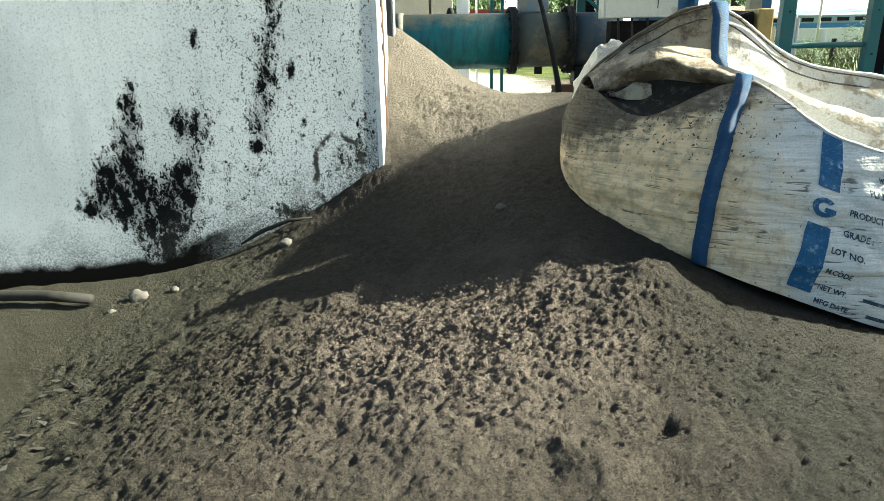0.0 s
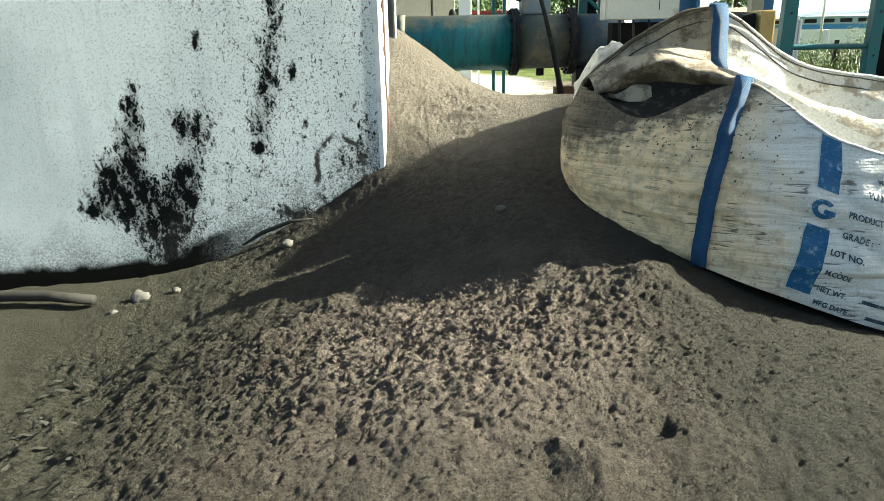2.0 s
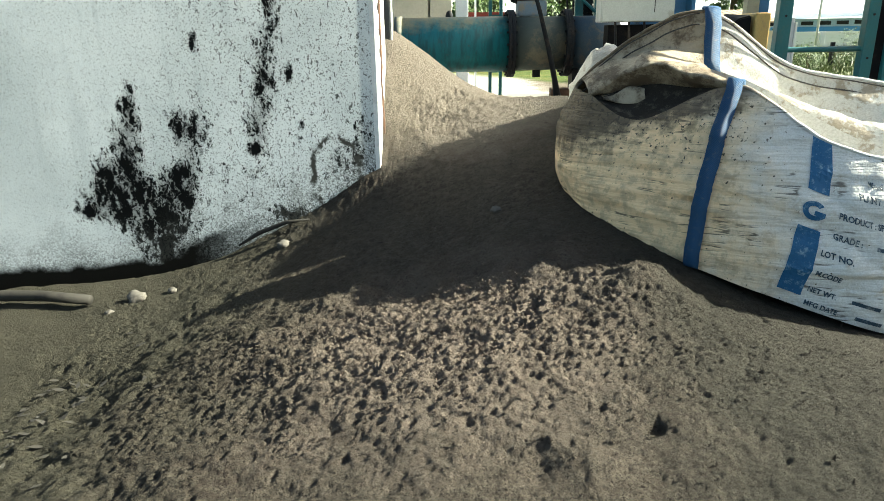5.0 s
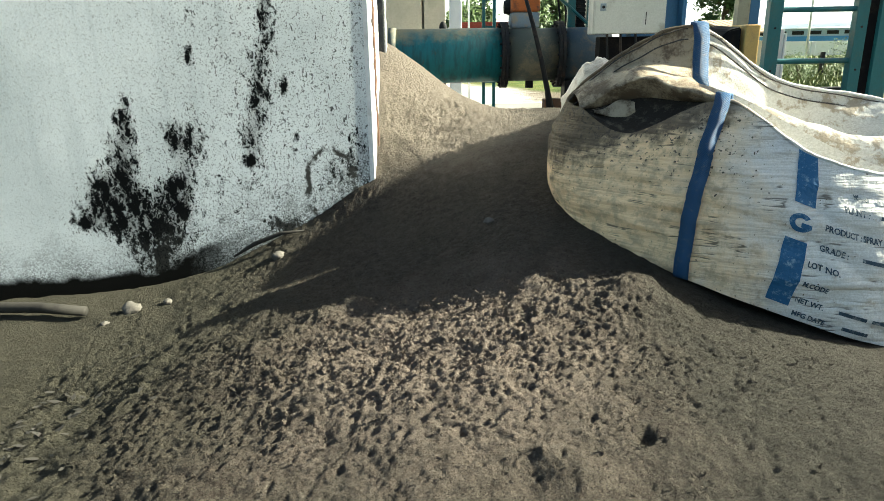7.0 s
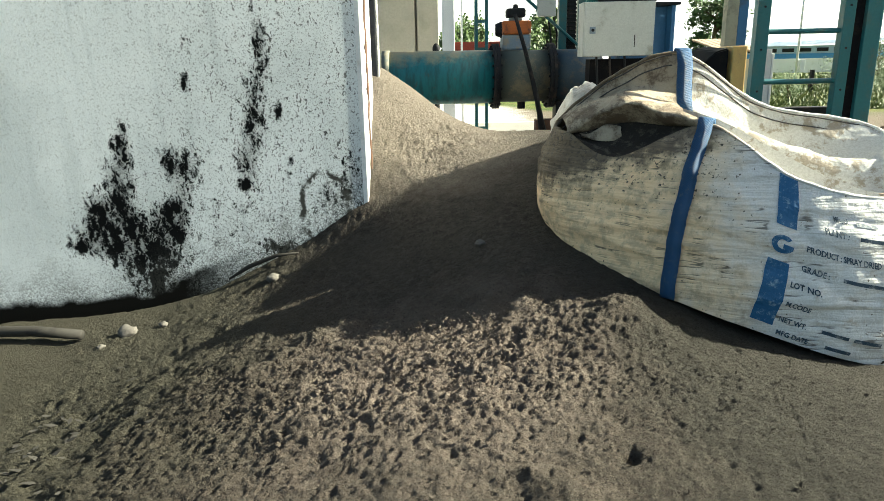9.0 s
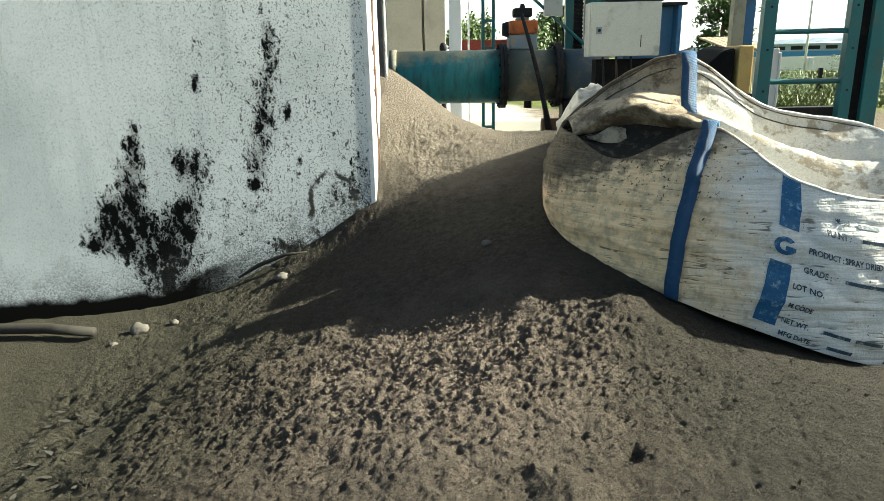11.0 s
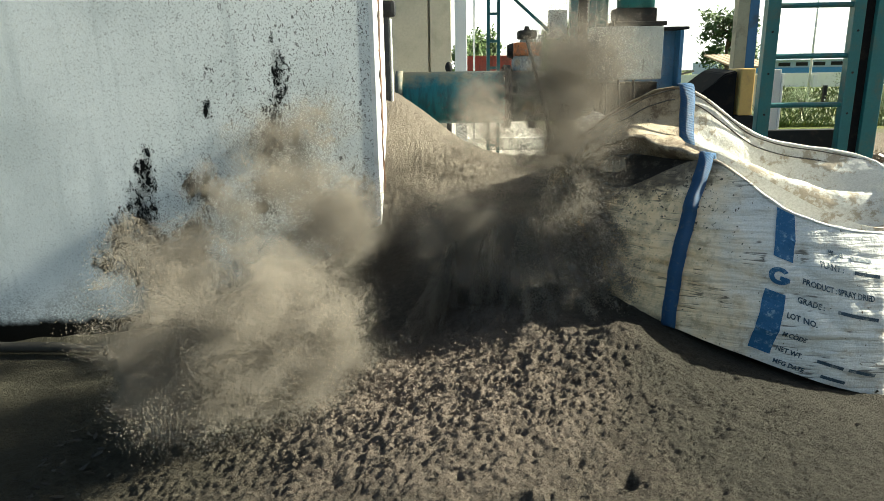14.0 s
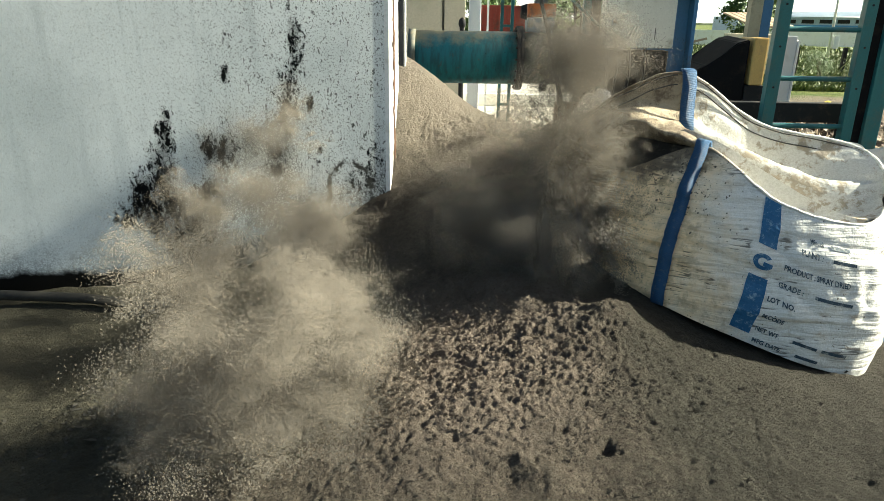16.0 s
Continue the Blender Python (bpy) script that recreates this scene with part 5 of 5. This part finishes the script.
# ---- small things on the sand ----
def build_small():
    for x, y, r, s, lb in ((-2.13, 4.22, 0.068, 3, "pale stone lying on the sand"), (-1.9, 4.28, 0.030, 8, "small pale stone on the sand"), 
                           (-2.25, 4.05, 0.03, 2, "small pale stone on the sand"), (0.36, 3.95, 0.035, 4, "small dark stone half buried"),
                           (-1.15, 4.55, 0.05, 13, "small pale stone on the sand")):
        bm = bmesh.new()
        rock(bm, r, s)
        ob = part("stone", bm, STONE, None, "", True)
        ob.location = (x, y, on_ground(x, y) + r * 0.35)
        tagged(ob, lb, "stone")
    bm = bmesh.new()
    z = on_ground(-2.9, 4.25)
    tube(bm, [(-3.9, 4.30, z + 0.05), (-3.3, 4.26, z + 0.06), (-2.8, 4.24, z + 0.06), (-2.45, 4.20, z + 0.04)], [0.038, 0.04, 0.038, 0.035], 14)
    ob = part("bamboo_pole", bm, WOOD, None, "", True)
    tagged(ob, "weathered bamboo pole lying by the wall foot", "pole")
    bm = bmesh.new()
    tube(bm, [(-1.56, 4.80, on_ground(-1.56, 4.80) + 0.05), (-1.40, 4.82, on_ground(-1.40, 4.82) + 0.08), (-1.18, 4.82, on_ground(-1.18, 4.82) + 0.07), (-1.0, 4.80, on_ground(-1.0, 4.80) + 0.02)],
         [0.008, 0.018, 0.016, 0.006], 8)
    ob = part("stick", bm, WOOD, None, "", True)
    tagged(ob, "crooked dry stick leaning at the wall foot", "stick")


build_small()


def scrap(rnd, p):
    s = rnd.uniform(0.012, 0.045)
    a = rnd.uniform(0, math.tau)
    d, c = Vector((math.cos(a), math.sin(a), rnd.gauss(0, 0.3))) * s, Vector(p)
    w = Vector((-d.y, d.x, rnd.gauss(0, 0.01))) * 0.35
    return [tuple(c - d), tuple(c + w), tuple(c + d), tuple(c - w)]


scatter("dry_chaff", "dark torn leaves and scraps half buried in sand", "litter", WOOD, 80,
        lambda r: (lambda x, y: (x, y, on_ground(x, y) + 0.01))(r.gauss(-2.0, 0.22), r.gauss(2.7, 0.5)), scrap)
scatter("loose_crumbs", "loose crumbs of ash on the heap", "grit", SAND, 3500,
        lambda r: (lambda x, y: (x, y, float(heap(np.array([x]), np.array([y]))[0]) + 0.02))(r.gauss(0.1, 0.8), r.gauss(2.8, 0.6)),
        lambda r, p: [tuple(Vector(p) + Vector([r.gauss(0, 0.006) for _ in range(3)])) for _ in range(4)])


# ---- the thrown brick and the ash that it throws up ----
def build_brick():
    bm = bmesh.new()
    box(bm, -0.135, 0.135, -0.065, 0.065, -0.05, 0.05, 0.008)
    bmesh.ops.subdivide_edges(bm, edges=[e for e in bm.edges if e.calc_length() > 0.05], cuts=5, use_grid_fill=True)
    for v in bm.verts:
        v.co += v.co.normalized() * (0.006 * noise.noise(v.co * 22) + 0.003 * noise.noise(v.co * 60))
    ob = part("brick", bm, BRICK)
    return tagged(ob, "red-brown fired clay brick thrown into the sand", "brick")


def grain_mesh(name, seed, count, radius, stretch=(1, 1, 1), jet=False, size=0.003):
    """A loose cloud of ash grains: soft billows, or the streaks of a jet."""
    rnd = np.random.RandomState(seed)
    if jet:
        n = 26
        aim = np.stack([np.ones(n), rnd.normal(0, 0.17, n), rnd.normal(0, 0.17, n)], -1)
        k = rnd.randint(0, n, count)
        far = rnd.rand(count) ** 0.8 * rnd.uniform(0.45, 1.0, n)[k]
        start = rnd.normal(0, 0.035, (n, 3))
        c = start[k] + aim[k] * far[:, None] * radius + rnd.normal(0, 1, (count, 3)) * (0.004 + 0.013 * far[:, None]) * radius * 1.6
    else:
        n = 28
        lump = rnd.normal(0, 1, (n, 3))
        lump *= (rnd.rand(n, 1) ** 0.5) / np.linalg.norm(lump, axis=1, keepdims=True) * radius
        fat = rnd.uniform(0.05, 0.27, n) * radius
        share = fat ** 1.7 * rnd.uniform(0.1, 1, n)
        k = rnd.choice(n, count, p=share / share.sum())
        d = rnd.normal(0, 1, (count, 3))
        shell = d / np.linalg.norm(d, axis=1, keepdims=True) * (0.85 + 0.35 * rnd.rand(count, 1)) * 1.25
        c = lump[k] + np.where(rnd.rand(count, 1) < 0.22, shell, d) * fat[k][:, None]
        for w, a in ((4.0, 0.16), (9.0, 0.09), (19.0, 0.04)):
            ph = rnd.uniform(0, 6, 3)
            c = c + a * radius * np.stack([np.sin(w / 0.3 * c[:, 1] + ph[0]), np.sin(w / 0.3 * c[:, 2] + ph[1]), np.sin(w / 0.3 * c[:, 0] + ph[2])], -1)
    c = c * np.array(stretch)
    s = size * rnd.uniform(0.4, 1.5, count)
    # flat flakes that drift broadside to the wind
    face = np.array((0.45, -0.72, 0.52)) + rnd.normal(0, 0.10, (count, 3))
    if jet:
        face = np.array((0.25, -0.75, 0.6)) + rnd.normal(0, 0.3, (count, 3))
    face /= np.linalg.norm(face, axis=1, keepdims=True)
    u = np.cross(face, rnd.normal(0, 1, (count, 3)))
    u /= np.linalg.norm(u, axis=1, keepdims=True)
    w = np.cross(face, u)
    corner = np.arange(3) * math.tau / 3
    v = c[:, None, :] + 1.35 * s[:, None, None] * (np.cos(corner)[None, :, None] * u[:, None, :] + np.sin(corner)[None, :, None] * w[:, None, :])
    me = bpy.data.meshes.new(name)
    me.vertices.add(count * 3)
    me.vertices.foreach_set("co", v.astype(np.float32).reshape(-1))
    me.loops.add(count * 3)
    me.loops.foreach_set("vertex_index", np.arange(count * 3, dtype=np.int32))
    me.polygons.add(count)
    me.polygons.foreach_set("loop_start", np.arange(0, count * 3, 3, dtype=np.int32))
    me.update(calc_edges=True)
    me.materials.append(JET if jet else DUST)
    return me


HIT = Vector((0.2, 3.95, 0.2))
BURIED = Vector((0.2, 4.1, -1.1))
# each billow of the burst: seconds, middle (x, y, z), half width and half height
BILLOWS = {
    "low": ((11.7, -0.27, 3.90, 0.10, 0.11, 0.08), (12.0, -0.68, 3.80, 0.20, 0.40, 0.17), (12.5, -0.92, 3.70, 0.24, 0.46, 0.22), (13.0, -1.02, 3.50, 0.17, 0.50, 0.24),
            (13.5, -1.02, 3.20, 0.16, 0.55, 0.36), (14.0, -1.02, 2.98, 0.14, 0.56, 0.48), (14.5, -0.98, 2.72, 0.15, 0.56, 0.52), (15.0, -0.93, 2.60, 0.13, 0.56, 0.56),
            (15.5, -0.85, 2.44, 0.09, 0.60, 0.58), (16.0, -0.79, 2.32, 0.04, 0.60, 0.60)),
    "core": ((11.7, 0.25, 4.00, 0.10, 0.12, 0.06), (12.0, 0.25, 4.00, 0.25, 0.22, 0.10), (12.5, 0.32, 3.95, 0.38, 0.34, 0.14), (13.0, 0.36, 3.90, 0.44, 0.40, 0.16),
             (13.5, 0.40, 3.90, 0.44, 0.40, 0.18), (14.0, 0.40, 3.90, 0.42, 0.42, 0.18), (15.0, 0.42, 3.88, 0.40, 0.42, 0.18), (16.0, 0.44, 3.88, 0.38, 0.42, 0.18)),
    "wallward": ((11.7, -0.20, 4.20, 0.20, 0.12, 0.06), (12.0, -0.42, 4.40, 0.52, 0.24, 0.16), (12.5, -0.66, 4.45, 0.75, 0.38, 0.28), (13.0, -0.86, 4.50, 0.88, 0.48, 0.34),
                 (13.5, -0.94, 4.50, 0.86, 0.56, 0.40), (14.0, -1.06, 4.50, 0.82, 0.62, 0.44), (15.0, -1.25, 4.45, 0.70, 0.68, 0.46), (16.0, -1.35, 4.40, 0.54, 0.70, 0.48)),
    "bagward": ((11.7, 0.34, 4.10, 0.25, 0.14, 0.08), (12.0, 0.66, 4.05, 0.80, 0.24, 0.30), (12.5, 0.76, 4.00, 1.00, 0.26, 0.42), (13.0, 0.86, 3.90, 1.28, 0.18, 0.44),
                (13.5, 0.88, 3.85, 1.44, 0.13, 0.48), (14.0, 0.88, 3.85, 1.46, 0.14, 0.50), (15.0, 0.86, 3.85, 1.46, 0.17, 0.52), (16.0, 0.86, 3.85, 1.42, 0.20, 0.54)),
    "falling": ((11.7, 0.29, 3.85, 0.12, 0.18, 0.05), (12.0, 0.38, 3.80, 0.30, 0.24, 0.10), (12.5, 0.55, 3.75, 0.50, 0.28, 0.16), (13.0, 0.67, 3.70, 0.54, 0.30, 0.26),
                (13.5, 0.80, 3.62, 0.44, 0.26, 0.30), (14.0, 0.86, 3.62, 0.38, 0.28, 0.32), (15.0, 0.84, 3.62, 0.48, 0.34, 0.40), (16.0, 0.90, 3.62, 0.50, 0.36, 0.44)),
    "rearward": ((11.7, 0.40, 4.60, 0.00, 0.10, 0.05), (12.0, 0.50, 4.90, 0.55, 0.20, 0.14), (12.5, 0.34, 5.10, 0.80, 0.32, 0.18), (13.0, 0.30, 5.30, 0.98, 0.42, 0.22),
                 (13.5, 0.28, 5.40, 1.08, 0.46, 0.26), (14.0, 0.28, 5.40, 1.14, 0.50, 0.26), (15.0, 0.33, 5.40, 1.00, 0.50, 0.28), (16.0, 0.46, 5.40, 0.80, 0.50, 0.28)),
}
PUFFS = (("low", 50, 1.0), ("core", 11, 1.0), ("wallward", 12, 1.0), ("bagward", 12, 0.9), ("falling", 22, 1.0), ("rearward", 4, 0.9))


def build_dust():
    cloud = thing("dust_burst", "burst of grey-brown ash dust thrown up from the sand", "dust")
    billow = [grain_mesh("billow", 40 + k, 20000, 0.30, (1.15, 1, 0.85), size=0.0030) for k in range(5)]
    streak = [grain_mesh("streak", 60 + k, 17000, 0.85, (1, 0.8, 0.8), True, 0.0033) for k in range(3)]
    rnd = random.Random(8)
    moves = []
    for name, count, spread in PUFFS:
        for k in range(count):
            ob = new("dust_puff", billow[rnd.randrange(5)])
            ob.parent = cloud
            while True:
                off = Vector([rnd.gauss(0, 0.55) for _ in range(3)])
                if off.length < 1.25:
                    break
            moves.append((ob, name, off * spread, rnd.uniform(-40, 40), rnd.uniform(-6, 6), (12.1 if name != "low" else 12.12) + 0.9 * (k + rnd.random()) / count))
    jets = []
    # streaks: the way they fly and how long they stay up
    for turn, rise, far, hold in ((192, 8, 1.0, 12.9), (198, 3, 0.92, 12.8), (194, 12, 0.85, 12.9), (191, 7, 0.55, 13.0), (204, 10, 0.62, 12.8), (186, 12, 0.40, 12.9), (197, 16, 0.40, 12.9), (193, 20, 0.22, 12.9), (195, 7, 0.30, 13.0), (202, 8, 0.45, 12.8), (188, 17, 0.60, 12.9), (200, 13, 0.15, 13.0),
                                  (168, 26, 0.30, 12.8), (150, 42, 0.35, 12.9), (158, 33, 0.45, 13.0), (140, 40, 0.10, 12.9), (20, 50, 0.55, 13.1), (10, 42, 0.40, 13.0),
                                  (30, 58, 0.62, 13.2), (24, 52, 0.20, 13.1), (55, 58, 0.35, 13.0), (100, 52, 0.20, 12.9), (4, 28, 0.15, 12.8), (-30, 22, 0.05, 12.7), (205, 20, 0.02, 12.7), (170, 30, 0.35, 12.9), (160, 38, 0.42, 13.0), (148, 36, 0.28, 12.9), (12, 46, 0.5, 13.1), (22, 44, 0.6, 13.2), (16, 54, 0.48, 13.1),
                                  (28, 50, 0.42, 13.1), (195, 10, 0.9, 12.9), (190, 5, 0.75, 12.9), (200, 6, 0.8, 12.8), (194, 9, 0.68, 12.9), (187, 8, 0.5, 12.9)):
        ob = new("dust_streak", streak[rnd.randrange(3)])
        ob.parent = cloud
        jets.append((ob, turn, rise, far, hold))
    # streams that fall back out of the cloud: way, foot of the stream, when they come and go
    streams = []
    for turn, rise, x, y, z, come, go in ((-62, -38, 0.62, 3.80, 0.72, 12.8, 14.3), (-40, -44, 0.66, 3.75, 0.80, 12.9, 14.6), (-18, -40, 0.70, 3.70, 0.74, 13.0, 14.5), (-85, -46, 0.55, 3.75, 0.66, 13.1, 15.0),
                                          (-50, -60, 0.85, 3.70, 0.98, 13.3, 16.5), (-70, -66, 0.72, 3.72, 0.86, 13.6, 16.5), (-100, -52, 0.35, 3.80, 0.58, 13.2, 15.2), (-115, -50, 0.10, 3.80, 0.50, 13.3, 15.0),
                                          (205, -14, -0.30, 3.60, 0.34, 12.8, 13.6), (218, -22, -0.35, 3.55, 0.42, 13.0, 13.9), (230, -28, -0.45, 3.45, 0.40, 13.2, 14.2), (196, -8, -0.35, 3.65, 0.40, 12.7, 13.6),
                                          (240, -34, -0.60, 3.30, 0.42, 13.5, 14.4)):
        ob = new("dust_stream", streak[rnd.randrange(3)])
        ob.parent = cloud
        streams.append((ob, turn, rise, Vector((x, y, z)), come, go))
    return moves, jets, streams


brick = build_brick()
dust_moves, dust_jets, dust_streams = build_dust()


def motions():
    rest = Vector((0.9, -1.6, on_ground(0.9, -1.6) + 0.06))
    walk(brick, [(0, pose(*rest, 0, 0, 20)), (10.2, pose(*rest, 0, 0, 20)), (10.5, pose(0.8, -0.9, 1.4, 20, 10, 30)), (10.8, pose(0.6, 0.9, 2.2, 50, 30, 40)), (11.1, pose(0.34, 3.0, 1.5, 80, 20, 30)),
                 (11.3, pose(0.15, 3.85, 0.42, 70, 10, 30)), (11.4, pose(0.17, 3.93, 0.33, 66, 12, 34)), (11.5, pose(0.19, 3.95, 0.26, 62, 14, 36)), (11.6, pose(0.21, 3.97, 0.20, 60, 14, 36)),
                 (11.8, pose(0.23, 3.99, 0.05, 60, 14, 36)), (16, pose(0.23, 4.0, 0.0, 60, 14, 36))])
    for ob, name, off, turn, spin, late in dust_moves:
        rows = [(0, pose(*BURIED, 0, 0, turn)), (11.5, pose(*BURIED, 0, 0, turn))]
        rows.append((late - 0.3, pose(*BURIED, 0, 0, turn)))
        for t, x, y, z, w, h in BILLOWS[name]:
            p = Vector((x + off.x * w, y + off.y * w * 0.75, z + off.z * h))
            if t > late + 0.1:
                rows.append((t, pose(*p, spin * (t - 11.5), 0, turn + 2 * spin * (t - 11.5))))
        walk(ob, rows)
    for ob, turn, rise, far, hold in dust_jets:
        a, e = radians(turn), radians(rise)
        way = Vector((math.cos(a) * math.cos(e), math.sin(a) * math.cos(e), math.sin(e)))
        deep = HIT - way * 1.0 - Vector((0, 0, 0.5))
        rows = [(0, pose(*deep, 0, -rise, turn)), (11.5, pose(*deep, 0, -rise, turn)), (11.6, pose(*(HIT - way * 0.7 - Vector((0, 0, 0.1))), 0, -rise, turn)),
                (11.75, pose(*(HIT + way * (far * 0.5 - 0.25)), 0, -rise, turn)), (12.0, pose(*(HIT + way * far * 0.95), 0, -rise, turn)),
                (12.4, pose(*(HIT + way * far * 1.1), 0, -rise, turn)), (hold, pose(*(HIT + way * far * 1.15 - Vector((0, 0, 0.12))), 0, -rise * 0.6, turn)),
                (hold + 0.9, pose(*(HIT + way * far - Vector((0, 0, 1.4))), 0, 10, turn)), (16, pose(*(HIT + way * far - Vector((0, 0, 1.6))), 0, 10, turn))]
        walk(ob, rows)
    for ob, turn, rise, p, come, go in dust_streams:
        low = Vector((HIT.x, HIT.y, -1.3))
        rows = [(0, pose(*low, 0, 0, turn)), (11.6, pose(*low, 0, 0, turn)), (come - 0.5, pose(*(p.lerp(HIT, 0.6) - Vector((0, 0, 0.6))), 0, -rise * 0.3, turn)), (come, pose(*p, 0, -rise, turn))]
        if go < 16:
            rows += [(go, pose(*(p + Vector((0.03, -0.05, -0.16))), 0, -rise, turn)), (go + 0.9, pose(p.x, p.y - 0.1, -1.3, 0, -rise, turn))]
        else:
            rows += [(15.0, pose(*(p + Vector((0.02, -0.08, -0.03))), 0, -rise, turn))]
        walk(ob, rows + [(16, pose(p.x, p.y - 0.12, -1.4 if go < 16 else p.z - 0.08, 0, -rise, turn))])


motions()
